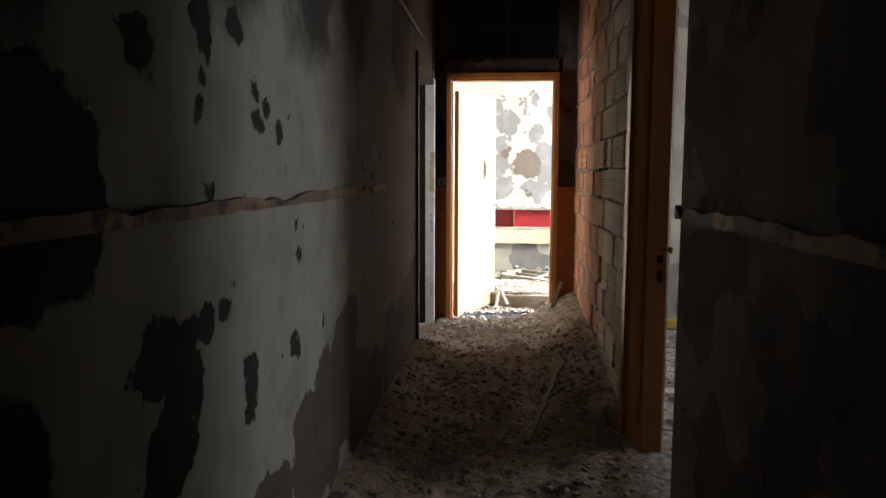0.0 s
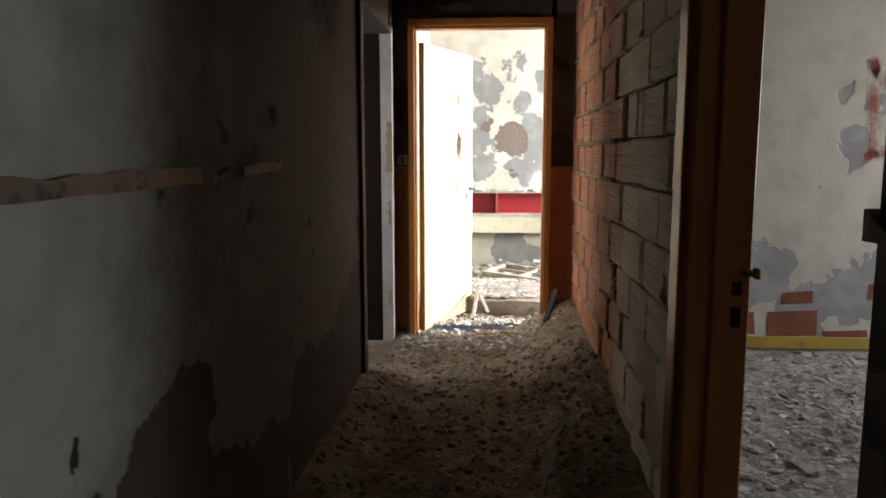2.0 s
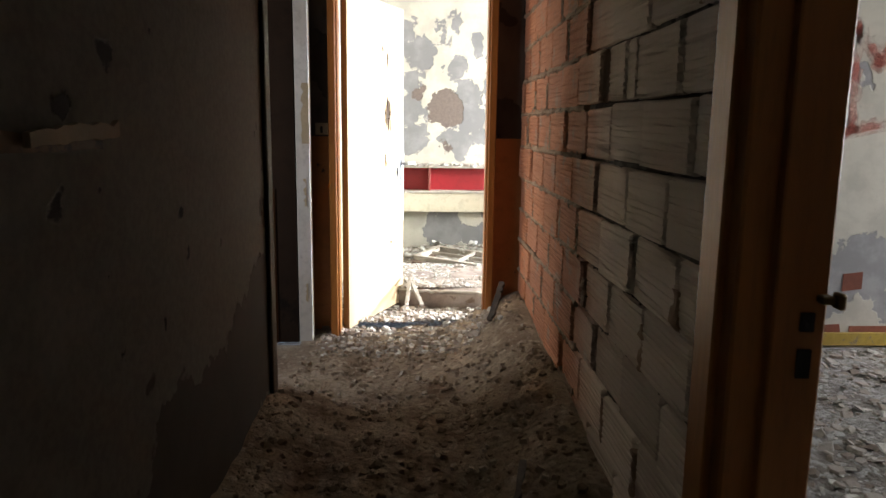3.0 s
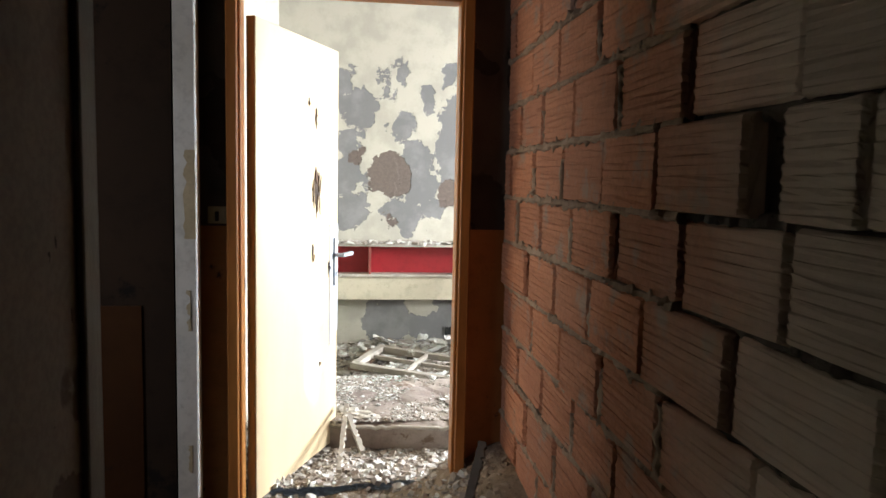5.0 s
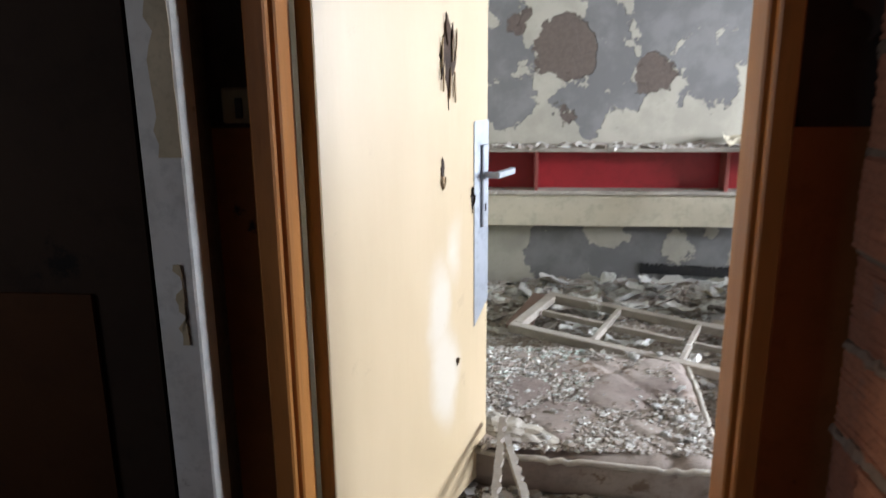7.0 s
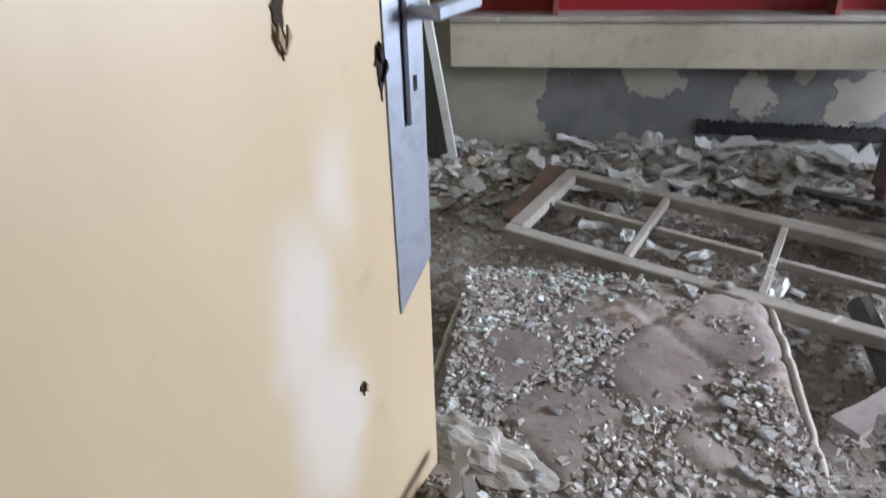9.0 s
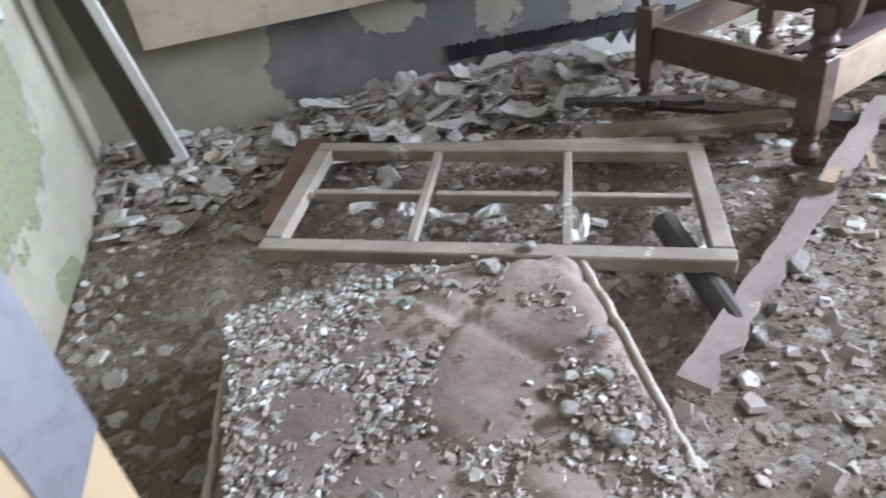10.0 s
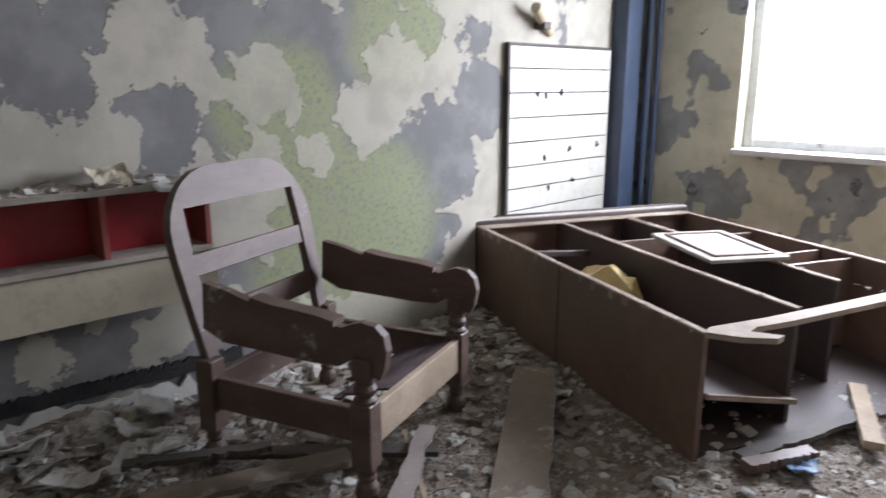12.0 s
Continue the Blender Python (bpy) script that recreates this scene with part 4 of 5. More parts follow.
    inner = [(hw - 0.072, 0.38), (hw - 0.078, ht - 0.13), (-hw + 0.078, ht - 0.13), (-hw + 0.072, 0.38)]
    part("top_rail", extrude_outline(bmesh.new(), outer + inner, t, lean), M_CHAIR, ch, "arched top of the backrest")
    for sx in (-1, 1):
        pts = [(sx * (hw - 0.03), -0.02), (sx * (hw - 0.015), 0.15), (sx * hw, 0.38), (sx * (hw - 0.072), 0.38), (sx * (hw - 0.078), 0.15), (sx * (hw - 0.075), -0.02)]
        part("back_stile", extrude_outline(bmesh.new(), pts, t, lean), M_CHAIR, ch)
    part("back_slat", boxed(-hw + 0.072, hw - 0.072, 0.006, 0.028, 0.30, 0.375, 0.003, lean), M_CHAIR, ch)
    part("back_slat", boxed(-hw + 0.075, hw - 0.075, 0.004, 0.03, 0.10, 0.185, 0.003, lean), M_CHAIR, ch)


build_armchair()


def build_wardrobe():
    """Wardrobe lying on its back; local x across, y from foot to top, z up."""
    w = thing("wardrobe", "brown wardrobe lying on its back, doors gone, broken foot end", "wardrobe", pose(2.50, 7.56, 0.0, 0, 0, -23.5))
    W, L, D, t = 1.42, 1.86, 0.47, 0.022
    part("side_panel", boxed(0, t, 0, L, 0.01, D, 0.002), M_CAB, w)
    part("side_panel", boxed(W - t, W, 0.0, L, 0.01, D, 0.002), M_CAB, w)
    part("seam", boxed(-0.002, -0.0005, 0.93, 0.94, 0.02, D), M_CABIN, w)
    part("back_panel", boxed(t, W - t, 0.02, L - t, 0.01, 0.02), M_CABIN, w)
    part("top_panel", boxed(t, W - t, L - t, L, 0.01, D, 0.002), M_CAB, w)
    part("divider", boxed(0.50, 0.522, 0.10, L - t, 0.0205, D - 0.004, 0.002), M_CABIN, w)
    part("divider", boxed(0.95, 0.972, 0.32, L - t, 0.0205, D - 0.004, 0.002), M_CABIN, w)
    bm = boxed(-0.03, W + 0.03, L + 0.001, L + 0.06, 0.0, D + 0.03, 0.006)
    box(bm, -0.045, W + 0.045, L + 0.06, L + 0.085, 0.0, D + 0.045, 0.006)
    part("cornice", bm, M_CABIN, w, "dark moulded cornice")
    for x0, x1 in ((0.0, 0.028), (W - 0.028, W)):
        part("edge_strip", boxed(x0, x1, 0.0, L, D, D + 0.008, 0.002), M_CHIP, w, "chipped pale edge")
    part("edge_strip", boxed(0.496, 0.526, 0.10, L - t, D - 0.003, D + 0.005, 0.002), M_CHIP, w)
    part("edge_strip", boxed(0.947, 0.975, 0.32, L - t, D - 0.003, D + 0.005, 0.002), M_CHIP, w)
    part("edge_strip", boxed(0.03, W - 0.03, L - 0.08, L - 0.002, D, D + 0.009, 0.002), M_CHIP, w)
    rc = random.Random(15)
    for _ in range(16):
        y, dy, dz = rc.uniform(0.02, L - 0.1), rc.uniform(0.01, 0.05), rc.uniform(0.006, 0.035)
        part("chipped_spot", boxed(-0.0012, 0.0285, y, y + dy, D - dz, D + 0.0085, 0.001), M_CHIP, w, "pale chipped veneer")
    for y in (0.62, 0.80, 1.25):
        part("shelf_board", boxed(0.973, W - t, y, y + 0.018, 0.03, D - 0.01, 0.002), M_CAB, w)
    part("shelf_board", boxed(0.523, 0.946, 1.30, 1.318, 0.03, D - 0.01, 0.002), M_CAB, w)
    sag = pose(0, 0, 0, 0, 13, 3)
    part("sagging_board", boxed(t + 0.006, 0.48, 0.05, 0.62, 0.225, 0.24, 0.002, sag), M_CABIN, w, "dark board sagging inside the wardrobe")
    part("edge_strip", boxed(t + 0.006, 0.48, 0.036, 0.05, 0.222, 0.243, 0.002, sag), M_CHIP, w)
    part("dust", boxed(-0.03, W + 0.03, L + 0.004, L + 0.056, D + 0.0305, D + 0.037, 0.002), M_DUSTWOOD, w, "pale dust on the cornice")
    part("batten", boxed(t, 0.49, 1.40, 1.43, D - 0.07, D - 0.04, 0.003, pose(0, 0, 0, 0, 4, 2)), M_CABIN, w)
    pts = [(0.005, 0.0), (0.05, 0.035), (0.30, 0.045), (0.60, 0.075), (0.95, 0.115), (1.40, 0.14), (1.40, 0.09), (0.95, 0.045), (0.60, 0.01), (0.36, -0.015), (0.20, -0.02), (0.15, -0.045), (0.22, -0.115), (0.18, -0.13), (0.08, -0.08)]
    part("plinth_board", extrude_outline(bmesh.new(), pts, 0.02, pose(0, 0, D + 0.010, -90, 0, 0), 0.0), M_CHIP, w, "split curved plinth board, torn loose")
    p = thing("cabinet_door", "loose panelled wardrobe door lying on top of the wardrobe", "door", pose(3.62, 8.05, 0.497, 1, 0, -32))
    part("panel", boxed(-0.20, 0.20, -0.27, 0.27, 0, 0.018, 0.003), M_DUSTWOOD, p)
    for a in ((-0.155, 0.155, -0.225, -0.208), (-0.155, 0.155, 0.208, 0.225), (-0.155, -0.138, -0.208, 0.208), (0.138, 0.155, -0.208, 0.208)):
        part("moulding", boxed(*a, 0.018, 0.027, 0.004), M_CAB, p)
    c = thing("foam_lump", "yellowed torn foam cloth lying in the wardrobe", "cloth", pose(3.26, 8.40, 0.25, 0, 0, -25))
    bm = bmesh.new()
    bmesh.ops.create_icosphere(bm, subdivisions=3, radius=1.0)
    for v in bm.verts:
        v.co = Vector((v.co.x * 0.13, v.co.y * 0.2, v.co.z * 0.15)) * (1 + 0.3 * noise.noise(v.co * 2.3))
    part("cloth", bm, M_YELLOWFOAM, c)


M_DUSTWOOD = grained("dusty_pale_panel", (0.50, 0.47, 0.43), (0.36, 0.32, 0.28), 6, 0.85, dirt=(0.2, 0.16, 0.13), dirt_at=0.6)
build_wardrobe()


def build_wall_panel():
    p = thing("tile_panel", "panel of white wall boards with dark joints and torn fixings", "wall panel")
    x0, x1, z0 = 3.47, 4.47, 0.42
    part("frame_edge", boxed(x0 - 0.022, x0, 9.235, 9.268, 0.30, 1.48, 0.002), M_SOOTWOOD, p)
    part("frame_edge", boxed(x0, x1, 9.238, 9.268, 1.468, 1.482, 0.002), M_SOOTWOOD, p)
    part("backing", boxed(x0, x1, 9.258, 9.268, 0.25, 1.468), M_BLACK, p)
    z = 1.464
    for i, hgt in enumerate((0.124, 0.137, 0.14, 0.14, 0.14, 0.13, 0.13, 0.13)):
        part("board", boxed(x0 + 0.004, x1 - 0.003, 9.242, 9.258, z - hgt + 0.007, z, 0.002), M_WHITE2, p)
        z -= hgt
    rnd = random.Random(8)
    for x, zz in ((3.72, 1.20), (3.80, 1.19), (3.95, 1.21), (4.05, 0.86), (3.80, 0.82), (4.35, 0.87), (3.85, 0.64), (4.1, 0.66)):
        pts = [(x + 0.03 * rnd.uniform(0.3, 1) * math.cos(a), zz + 0.03 * rnd.uniform(0.3, 1) * math.sin(a)) for a in (i * 0.9 for i in range(7))]
        part("torn_hole", extrude_outline(bmesh.new(), pts, 0.002, y0=9.2398), M_BLACK, p)
    t = thing("lamp_tube", "broken wall lamp tube hanging over the panel", "lamp")
    part("tube", lathe(bmesh.new(), [(0.03, 0), (0.032, 0.02), (0.03, 0.28), (0.02, 0.30)], 12, pose(3.60, 9.18, 1.67, 0, 115, 20)), M_PLASTIC, t)
    part("bracket", boxed(3.70, 3.76, 9.19, 9.268, 1.56, 1.60, 0.003), M_SOOTWOOD, t)
    b = thing("corner_post", "blue-grey painted post and pipes in the room corner", "pipe")
    part("post", boxed(4.50, 4.66, 9.15, 9.268, 0, H, 0.004), M_BLUE, b)
    for x, y, r in ((4.70, 9.20, 0.03), (4.755, 9.14, 0.025), (4.775, 9.08, 0.018)):
        part("pipe", lathe(bmesh.new(), [(r, 0), (r, H)], 12, pose(x, y, 0)), M_BLUE, b)


M_WHITE2 = grained("off_white_board", (0.60, 0.59, 0.54), (0.52, 0.50, 0.44), 5, 0.4, bump=0.0005, dirt=(0.5, 0.44, 0.3), dirt_at=0.64)
build_wall_panel()


def build_window():
    w = thing("window_1", "bare white window frame without glass", "window", kind="structure")
    part("window_sill", boxed(4.72, 5.06, 6.75, 8.515, 0.83, 0.868, 0.005), M_WHITE, w)
    for y in (6.752, 7.58, 8.455):
        part("window_frame", boxed(4.90, 4.96, y, y + 0.06, 0.87, 2.348, 0.004), M_WHITE, w)
    for z in (0.868, 2.288):
        part("window_frame", boxed(4.902, 4.958, 6.812, 8.455, z, z + 0.055, 0.004), M_WHITE, w)
    w2 = thing("window_2", "bare white window frame of the side room", "window", kind="structure")
    for y in (4.402, 5.17, 5.938):
        part("window_frame", boxed(4.66, 4.72, y, y + 0.06, 0.9, 2.3, 0.004), M_WHITE, w2)


build_window()
bd = bpy.data.materials.new("white_overcast_sky")
bd.use_nodes = True
em = bd.node_tree.nodes.new("ShaderNodeEmission")
em.inputs[0].default_value, em.inputs[1].default_value = (0.93, 0.96, 1.0, 1), 7.0
bd.node_tree.links.new(em.outputs[0], bd.node_tree.nodes["Material Output"].inputs[0])
tagged(link_mesh("backdrop", boxed(5.9, 5.95, 7.4, 9.9, -0.5, 5), bd), "blank white overcast sky outside the window", "backdrop", kind="structure")


def plank(name, a, b, wid, thick, mat, label, seed, z=0.03, lift=0.0, jag=0.009):
    a, b = Vector((*a, 0)), Vector((*b, 0))
    d = b - a
    ang = math.degrees(math.atan2(d.y, d.x))
    ob = thing(name, label, "plank", pose(a.x, a.y, z, 0, -math.degrees(math.atan2(lift, d.length)), ang))
    bm = ragged_strip(bmesh.new(), d.length, wid, thick, seed, jag, 30)
    bmesh.ops.transform(bm, matrix=pose(0, wid / 2, thick, -90, 0, 0) @ Matrix.Scale(-1, 4, (0, 0, 1)), verts=bm.verts)
    bmesh.ops.recalc_face_normals(bm, faces=bm.faces)
    part("board", bm, mat, ob)
    return ob


plank("plank", (0.80, 7.43), (1.95, 8.28), 0.078, 0.02, M_PLANK, "long splintered lilac-grey plank lying across the rubble", 3, 0.06, 0.0, 0.02)
plank("plank", (1.60, 7.60), (2.72, 8.41), 0.19, 0.018, M_BOARD, "wide dusty floor board half buried in rubble", 5, 0.018, 0.0, 0.006)
plank("plank", (1.02, 8.50), (1.62, 8.30), 0.10, 0.02, M_BOARD, "dark broken board beneath the armchair", 6, 0.07)
plank("plank", (0.22, 8.715), (1.22, 8.29), 0.05, 0.03, M_GREYWOOD, "grey wooden strip behind the window sash", 11, 0.11, -0.03)
plank("plank", (1.05, 8.72), (1.45, 8.50), 0.05, 0.02, M_SOOTWOOD, "thin charred batten by the chair", 9, 0.09)
plank("plank", (2.55, 7.40), (2.80, 7.28), 0.06, 0.03, M_CAB, "short brown board at the wardrobe foot", 4, 0.03)
plank("plank", (3.0, 7.15), (3.5, 7.35), 0.07, 0.03, M_BROKEN, "pale broken board near the wardrobe", 8, 0.03)
plank("plank", (-0.05, 6.62), (-0.02, 7.15), 0.03, 0.02, M_GREYWOOD, "pale thin strip leaning on the mattress", 10, 0.06, 0.16)
plank("plank", (0.06, 6.85), (-0.02, 7.12), 0.03, 0.02, M_GREYWOOD, "short pale strip leaning on the mattress", 12, 0.06, 0.12)
plank("plank", (0.15, 3.2), (0.40, 4.35), 0.03, 0.02, M_SOOTWOOD, "thin dirty stick on the corridor floor", 14, 0.08, 0.07)
plank("plank", (0.44, 5.90), (0.56, 6.12), 0.04, 0.02, M_SOOTWOOD, "charred stick leaning beside the end door", 15, 0.22, 0.28)
plank("plank", (2.60, 7.44), (3.30, 7.24), 0.07, 0.02, M_SOOTWOOD, "dark charred board on the floor at the wardrobe foot", 26, 0.03)
plank("plank", (0.03, 8.44), (0.19, 8.90), 0.13, 0.02, M_CAB, "brown board under the corner of the window sash", 27, 0.05, 0.03)
plank("wood_block", (1.44, 7.90), (1.51, 7.95), 0.04, 0.03, M_BROKEN, "short pale wood offcut lying on the plank", 28, 0.082)
plank("plank", (1.66, 7.98), (1.90, 8.36), 0.025, 0.012, M_BROKEN, "thin pale stick beside the armchair foot", 29, 0.04)
plank("plank", (1.30, 8.72), (1.90, 8.18), 0.07, 0.018, M_SOOTWOOD, "dark charred board beneath the armchair", 33, 0.035)
pp = thing("pipe", "dark grey pipe end under the window sash", "pipe")
part("tube", lathe(bmesh.new(), [(0.028, 0), (0.034, 0.03), (0.034, 0.42)], 14, pose(0.98, 7.55, 0.05, -88, 0, -6)), M_PIPE, pp)


def build_poles():
    p = thing("pole", "grey pole leaning in the room corner behind the door", "pole")
    part("stick", boxed(-0.018, 0.018, -0.012, 0.012, 0, 0.75, 0.003, pose(-0.28, 9.02, 0.08, 0, -9, 0)), M_WHITE, p)
    q = thing("pole", "dark charred post leaning against the wall behind the door", "pole")
    part("stick", boxed(-0.05, 0.05, -0.015, 0.015, 0, 0.8, 0.004, pose(-0.36, 9.06, 0.08, 0, -7, 0)), M_SOOTWOOD, q)


build_poles()
bs = thing("charred_skirting", "charred black strip along the foot of the wall", "skirting")
bm = ragged_strip(bmesh.new(), 0.98, 0.07, 0.012, 21, 0.016, 110)
bmesh.ops.transform(bm, matrix=pose(0.78, 9.257, 0.13, 0, 2, 0), verts=bm.verts)
part("strip", bm, M_BLACK, bs)
wp = thing("fallen_plaster", "fallen white plaster slab along the wall foot", "plaster")
bm = ragged_strip(bmesh.new(), 1.15, 0.12, 0.015, 23, 0.04, 30)
bmesh.ops.transform(bm, matrix=pose(0.78, 9.235, 0.02, -8, 2, 0), verts=bm.verts)
part("slab", bm, M_WHITE, wp)

# ---- side room ----


def build_side_room():
    y = 6.13
    s = thing("skirting", "dusty yellow skirting board in the side room", "skirting")
    part("board", boxed(0.84, 4.58, y - 0.02, y, 0.02, 0.10, 0.003), M_YELLOW, s)
    wall = thing("exposed_brick", "bared red bricks low in the side room wall", "brick")
    rnd = random.Random(12)
    for x, z, w, h in ((1.50, 0.10, 0.34, 0.16), (1.92, 0.10, 0.32, 0.18), (2.27, 0.08, 0.3, 0.07), (2.0, 0.32, 0.2, 0.09), (2.55, 0.35, 0.12, 0.12), (1.62, 2.44, 0.30, 0.12), (2.62, 0.08, 0.3, 0.06)):
        pts = [(x + 0.02 * rnd.random(), z), (x + w, z + 0.02 * rnd.random()), (x + w - 0.02 * rnd.random(), z + h), (x, z + h - 0.02 * rnd.random())]
        part("brick", extrude_outline(bmesh.new(), pts, 0.004, y0=y - 0.0045), M_REDBRICK, wall)
    g = thing("graffiti", "faded red sprayed letter M on the plaster", "graffiti")
    for (xa, za), (xb, zb) in (((2.45, 1.87), (2.485, 1.28)), ((2.45, 1.87), (2.63, 1.64)), ((2.63, 1.64), (2.76, 1.87)), ((2.76, 1.87), (2.80, 1.30)), ((2.46, 1.26), (2.74, 1.32))):
        d = Vector((xb - xa, 0, zb - za))
        ang = math.degrees(math.atan2(d.z, d.x))
        bm = ragged_strip(bmesh.new(), d.length, 0.05, 0.0015, 31, 0.012, 20)
        bmesh.ops.transform(bm, matrix=pose(xa, y - 0.0045, za, 0, -ang, 0), verts=bm.verts)
        part("stroke", bm, M_GRAFFITI, g)
        bm = ragged_strip(bmesh.new(), d.length + 0.05, 0.10, 0.001, 37, 0.02, 24)
        bmesh.ops.transform(bm, matrix=pose(xa, y - 0.0022, za, 0, -ang, 0) @ pose(-0.025, 0, -0.025), verts=bm.verts)
        part("overspray", bm, M_OVERSPRAY, g)


build_side_room()

# ---- small things in the room ----


def curled_sheet(name, label, cat, mat, x, y, z, w, d, curl, turn, seed, tilt=0.0):
    """Curled flake or scrap with thickness."""
    rnd = random.Random(seed)
    nx, ny = 9, 7
    bm = bmesh.new()
    grid = []
    for up in (0.0, 0.004):
        rows_ = []
        for j in range(ny):
            r_ = []
            for i in range(nx):
                u, v = i / (nx - 1) - 0.5, j / (ny - 1) - 0.5
                edge = 1 - 0.14 * rnd.random() * (abs(u) > 0.4 or abs(v) > 0.4)
                a = u * curl
                px = math.sin(a) * w / max(curl, 0.01) * edge
                pz = (1 - math.cos(a)) * w / max(curl, 0.01) + 0.02 * n2(u * 3, v * 3, 1.0, seed)
                r_.append(bm.verts.new((px, v * d * edge, pz + up)))
            rows_.append(r_)
        grid.append(rows_)
    for k, rows_ in enumerate(grid):
        for j in range(ny - 1):
            for i in range(nx - 1):
                q = (rows_[j][i], rows_[j][i + 1], rows_[j + 1][i + 1], rows_[j + 1][i])
                bm.faces.new(q if k else q[::-1])
    lo, hi = grid
    rim = [(j, i) for i in range(nx) for j in (0,)] + [(j, nx - 1) for j in range(1, ny)] + [(ny - 1, i) for i in range(nx - 2, -1, -1)] + [(j, 0) for j in range(ny - 2, 0, -1)]
    for a, b in zip(rim, rim[1:] + rim[:1]):
        bm.faces.new((lo[a[0]][a[1]], lo[b[0]][b[1]], hi[b[0]][b[1]], hi[a[0]][a[1]]))
    ob = link_mesh(name, bm, mat)
    ob.matrix_world = pose(x, y, z, tilt, 0, turn)
    return tagged(ob, label, cat)


M_BLUEPLASTIC = grained("pale_blue_plastic", (0.22, 0.36, 0.62), (0.30, 0.44, 0.66), 20, 0.5, dirt=(0.4, 0.4, 0.4), dirt_at=0.58)
curled_sheet("plastic_scrap", "crumpled pale blue plastic scrap among the rubble", "scrap", M_BLUEPLASTIC, 2.70, 7.28, 0.03, 0.12, 0.10, 1.0, 20, 1)
curled_sheet("paint_peel", "large curled paint peel on the shelf top", "plaster", M_CREAMBOARD, 1.26, 9.19, 0.935, 0.17, 0.12, 1.1, 12, 3, 35)
for x, y, a, k_ in ((0.29, 8.39, 20, 51), (0.40, 8.31, 80, 52), (0.50, 8.21, -30, 53), (0.80, 8.0, 60, 54), (0.33, 8.47, 10, 55), (0.62, 8.20, 40, 56)):
    curled_sheet("plaster_sheet", "white plaster shard lying inside the window sash", "plaster", M_WHITE, x, y, 0.085, 0.12, 0.05, 0.4, a, k_)
rs = random.Random(41)
for i in range(24):
    x, y = rs.uniform(-0.2, 1.5), rs.uniform(8.78, 9.14)
    curled_sheet("plaster_sheet", "curled pale plaster sheet fallen from the wall", "plaster", rs.choice((M_CHUNK, M_CHUNK, M_WHITE, M_CREAMBOARD)), x, y, h_room(x, y) + rs.uniform(0.02, 0.07),
                 rs.uniform(0.08, 0.24), rs.uniform(0.07, 0.17), rs.uniform(0.5, 1.9), rs.uniform(0, 360), i + 60, rs.uniform(-30, 15))
for i in range(34):
    x, y = rs.uniform(2.0, 2.9), rs.uniform(7.9, 9.0)
    curled_sheet("paint_flake", "flat flake of broken plaster on the floor", "plaster", rs.choice((M_CHUNK, M_BOARD, M_BOARD)), x, y, h_room(x, y) + 0.015, rs.uniform(0.05, 0.12), rs.uniform(0.04, 0.09), 0.3, rs.uniform(0, 360), i + 90)
cl = bmesh.new()
bmesh.ops.create_icosphere(cl, subdivisions=4, radius=1.0)
for v in cl.verts:
    q = 1 + 0.35 * noise.noise(v.co * 2.5) + 0.10 * math.sin(v.co.x * 13 + v.co.y * 3) + 0.12 * noise.noise(v.co * 6)
    v.co = Vector((v.co.x * 0.16, v.co.y * 0.065, v.co.z * 0.024)) * q
cloth = link_mesh("cloth", cl, M_PIPING)
cloth.matrix_world = pose(0.0, 7.19, 0.15, 0, 0, -32)
tagged(cloth, "dirty bunched cloth over the mattress edge", "cloth")

# ---- rubble ----


def in_box(x0, x1, y0, y1):
    return lambda r: (r.uniform(x0, x1), r.uniform(y0, y1))


def small(a, b):
    return lambda r: a + (b - a) * r.random() ** 3.0


def tiny(a, b):
    return lambda r: a + (b - a) * r.random() ** 5


def on_mattress(r):
    while True:
        x, y = r.uniform(-0.10, 0.67), r.uniform(7.07, 7.95)
        if 0.8 * n2(x, y, 3.4, 4) + 0.4 * n2(x, y, 9, 6) > 2.6 * (x - 0.12) * (y - 7.2) - 0.30 + r.gauss(0, 0.12):
            return x, y


def h_matt(x, y):
    return 0.148 + 0.006 * n2(x, y, 4)


def near_wall(r):
    return r.uniform(-0.9, 4.2), 9.24 - abs(r.gauss(0, 0.22))


def on_shelf(r):
    return r.uniform(-0.29, 1.6), r.uniform(9.13, 9.25)


def bare_strip(x0, x1, y0, y1):
    """All over the floor, but for the dark trench beside the mattress."""
    def pick(r):
        while True:
            x, y = r.uniform(x0, x1), r.uniform(y0, y1)
            if not (-0.34 + 0.05 * n2(x, y, 5) < x < 0.14 and 7.35 < y < 8.55) or r.random() < 0.12:
                return x, y
    return pick


scatter("rubble_room", 17000, bare_strip(-0.6, 4.7, 6.55, 9.24), h_room, tiny(0.0035, 0.042), M_CHIPS, "loose plaster chips strewn over the floor", 1, 0.22)
scatter("rubble_room_crumbs", 30000, in_box(-0.5, 3.6, 6.55, 9.24), h_room, small(0.003, 0.010), M_CRUMBS, "brown dirt crumbs on the floor", 2, 0.7)
scatter("rubble_mattress", 13000, on_mattress, h_matt, tiny(0.002, 0.019), M_CHIPS, "plaster crumbs on the mattress", 3, 0.3)
scatter("rubble_mattress_flakes", 420, lambda r: (r.uniform(-0.09, 0.32), 7.93 - 0.45 * r.random() ** 1.3), h_matt, small(0.003, 0.022), M_MINT, "mint green paint flakes on the mattress", 17, 0.14)
scatter("rubble_mattress_lumps", 330, lambda r: (r.uniform(-0.04, 0.64), 7.07 + 0.42 * r.random() ** 1.4), h_matt, small(0.005, 0.022), M_CHIPS, "chunky plaster rubble at the mattress foot", 18, 0.6)
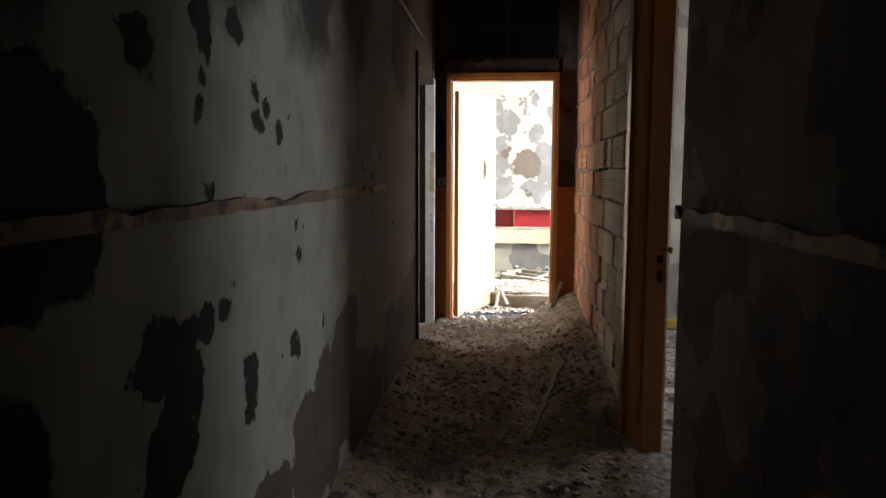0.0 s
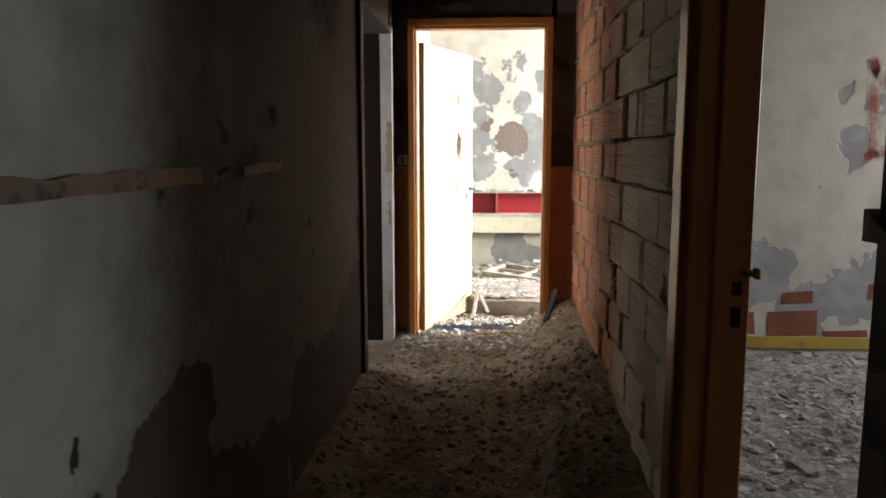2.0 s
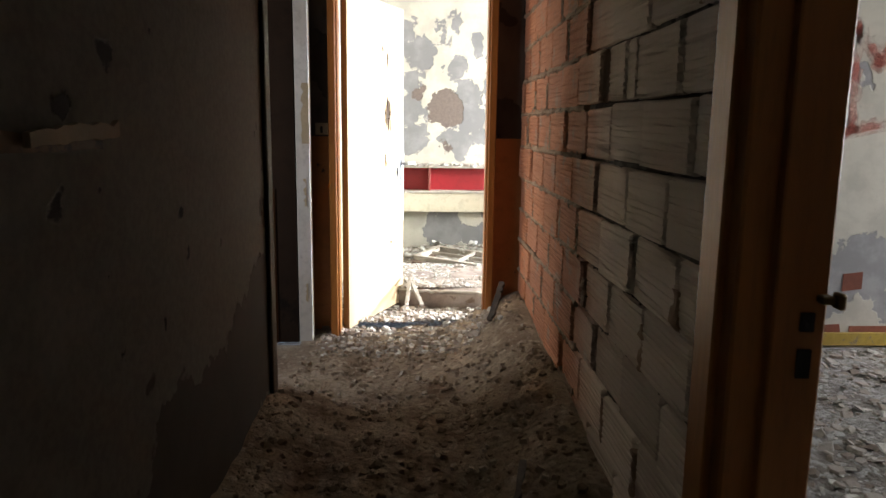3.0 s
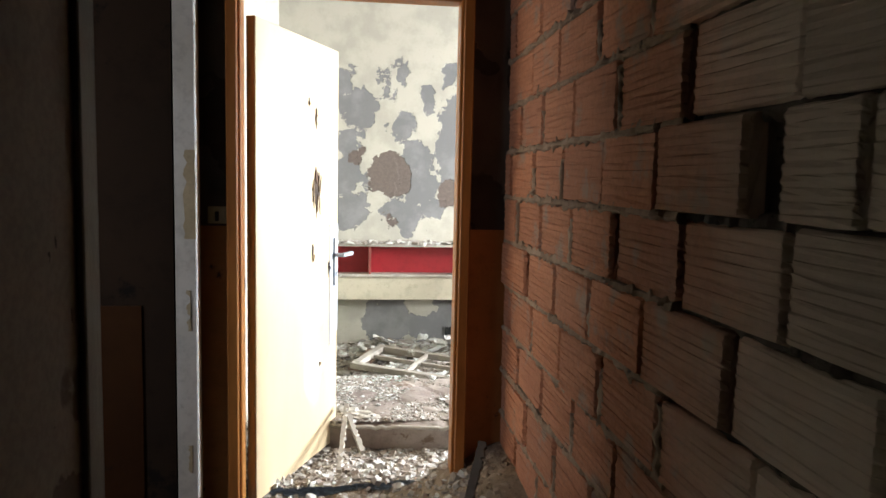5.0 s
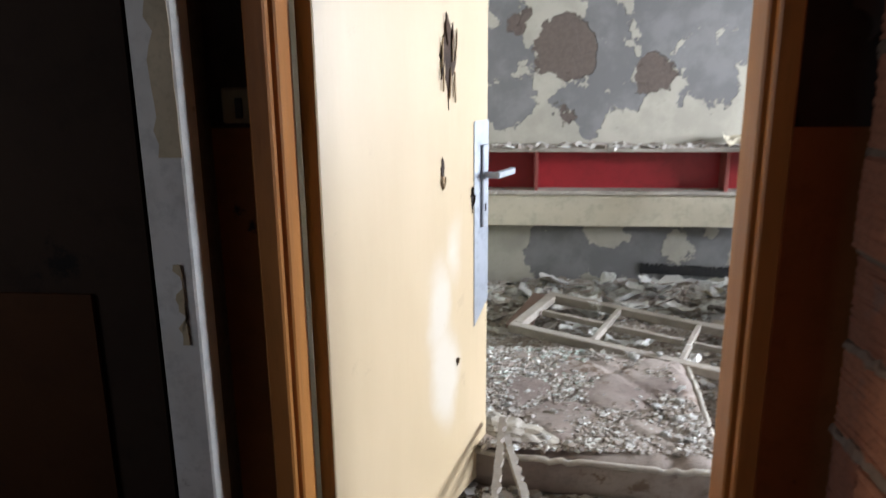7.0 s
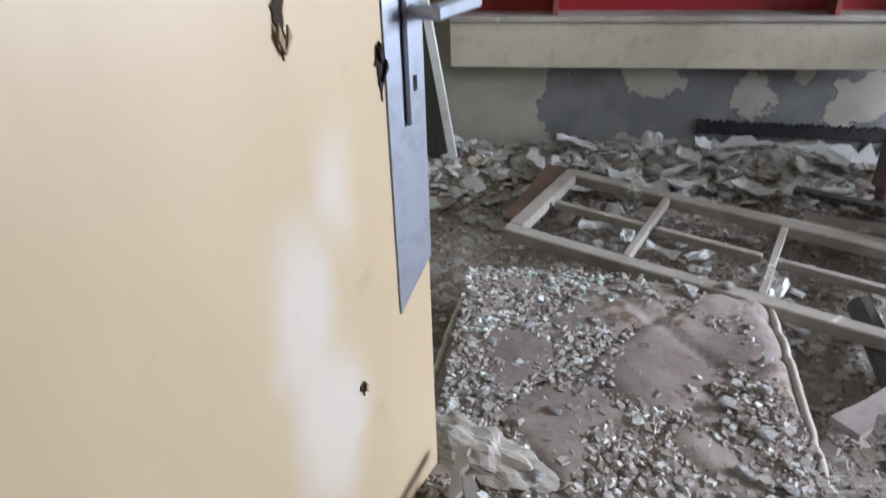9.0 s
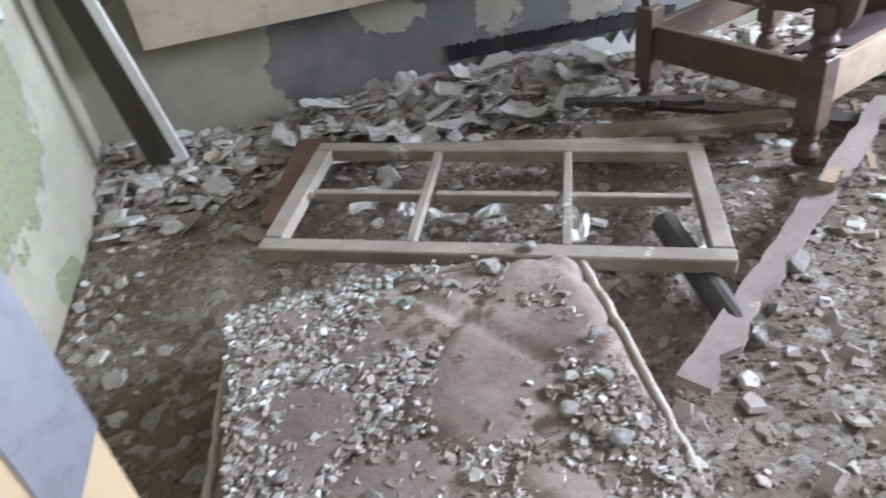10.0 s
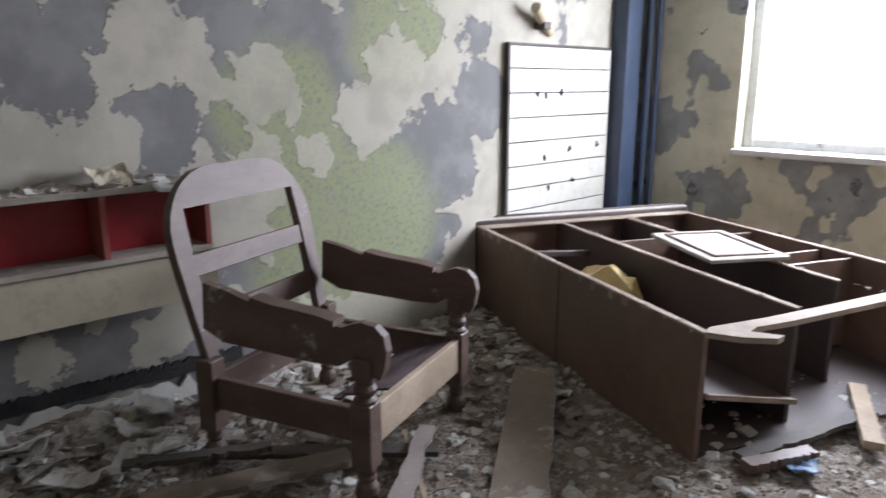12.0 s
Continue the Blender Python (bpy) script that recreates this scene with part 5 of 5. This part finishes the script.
scatter("rubble_mattress_dirt", 9000, on_mattress, h_matt, small(0.002, 0.008), M_CRUMBS, "brown dirt on the mattress", 13, 0.5)
scatter("rubble_wall_foot", 5200, near_wall, lambda x, y: h_room(x, y) + 0.01, small(0.010, 0.075), M_CHIPS, "fallen plaster flakes along the wall", 4, 0.16)
scatter("rubble_shelf", 520, on_shelf, lambda x, y: 0.909, small(0.012, 0.065), M_CHIPS, "plaster flakes on the shelf top", 5, 0.25)
scatter("rubble_corridor", 6500, in_box(-0.6, 0.63, 0.8, 6.3), h_corridor, small(0.003, 0.026), M_DUSTCRUMBS, "dirt crumbs and stones in the corridor", 6, 0.6)
scatter("rubble_doorway", 4500, in_box(-0.55, 0.5, 5.9, 7.2), lambda x, y: h_corridor(x, y) if y < 6.52 else h_room(x, y), tiny(0.004, 0.036), M_CHIPS, "pale rubble in the doorway", 7, 0.5)
scatter("rubble_side_room", 5000, in_box(0.85, 3.8, 3.2, 6.1), h_side, small(0.006, 0.055), M_CHIPS, "grey rubble across the side room floor", 8, 0.25)
scatter("rubble_wardrobe", 300, in_box(2.75, 3.7, 7.5, 8.6), lambda x, y: 0.025, small(0.008, 0.04), M_CHIPS, "chips fallen into the wardrobe", 9, 0.4)

def on_wardrobe(r):
    u = r.choice((0.012, 0.512, 0.962, 1.408)) + r.uniform(-0.01, 0.01)
    v = r.uniform(0.1, 1.8)
    a = radians(-23.5)
    return 2.50 + u * math.cos(a) - v * math.sin(a), 7.56 + u * math.sin(a) + v * math.cos(a)


scatter("rubble_wardrobe_edge", 260, on_wardrobe, lambda x, y: 0.478, small(0.003, 0.014), M_CHIPS, "dust and chips on the wardrobe edges", 14, 0.3)
ROCKS = [rock_mesh("rock", i, s) for i, s in enumerate(((1, 0.8, 0.55), (1, 0.7, 0.45), (1, 0.9, 0.7), (1, 0.6, 0.3)))]


def rock(x, y, z, s, i=0, turn=0.0, label="pale broken plaster chunk lying on the floor"):
    ob = tagged(new("plaster_chunk", ROCKS[i % 4]), label, "rubble", "plaster chunks")
    ob.matrix_world = pose(x, y, z + s * 0.3, 0, 0, turn) @ Matrix.Scale(s, 4)
    return ob


rr = random.Random(77)
rock(0.512, 7.855, 0.15, 0.032, 2, 20, "round white stone on the mattress")
for x, y, s in ((1.85, 7.80, 0.05), (1.91, 7.90, 0.04), (1.78, 7.86, 0.05), (2.05, 7.72, 0.06), (1.55, 7.45, 0.05), (1.72, 7.40, 0.08), (1.90, 7.45, 0.06), (1.42, 7.30, 0.07), (2.05, 7.50, 0.08),
                (1.28, 7.38, 0.05), (1.62, 7.22, 0.07), (2.2, 7.3, 0.08), (1.25, 7.75, 0.06), (2.3, 7.55, 0.05), (2.45, 7.35, 0.04)):
    rock(x, y, h_room(x, y), s, rr.randrange(4), rr.uniform(0, 360))
for _ in range(60):
    x, y = rr.uniform(0.7, 3.2), rr.uniform(6.8, 9.1)
    rock(x, y, h_room(x, y), rr.uniform(0.015, 0.04), rr.randrange(4), rr.uniform(0, 360))
for _ in range(26):
    x, y = rr.uniform(-0.3, 1.4), rr.uniform(8.8, 9.15)
    rock(x, y, h_room(x, y), rr.uniform(0.025, 0.06), rr.randrange(4), rr.uniform(0, 360), "large flake of fallen plaster by the wall")
for _ in range(22):
    x, y = rr.uniform(-0.1, 0.65), rr.uniform(7.1, 7.95)
    rock(x, y, 0.15, rr.uniform(0.012, 0.03), rr.randrange(4), rr.uniform(0, 360), "small plaster lump on the mattress")

build_brick_wall()
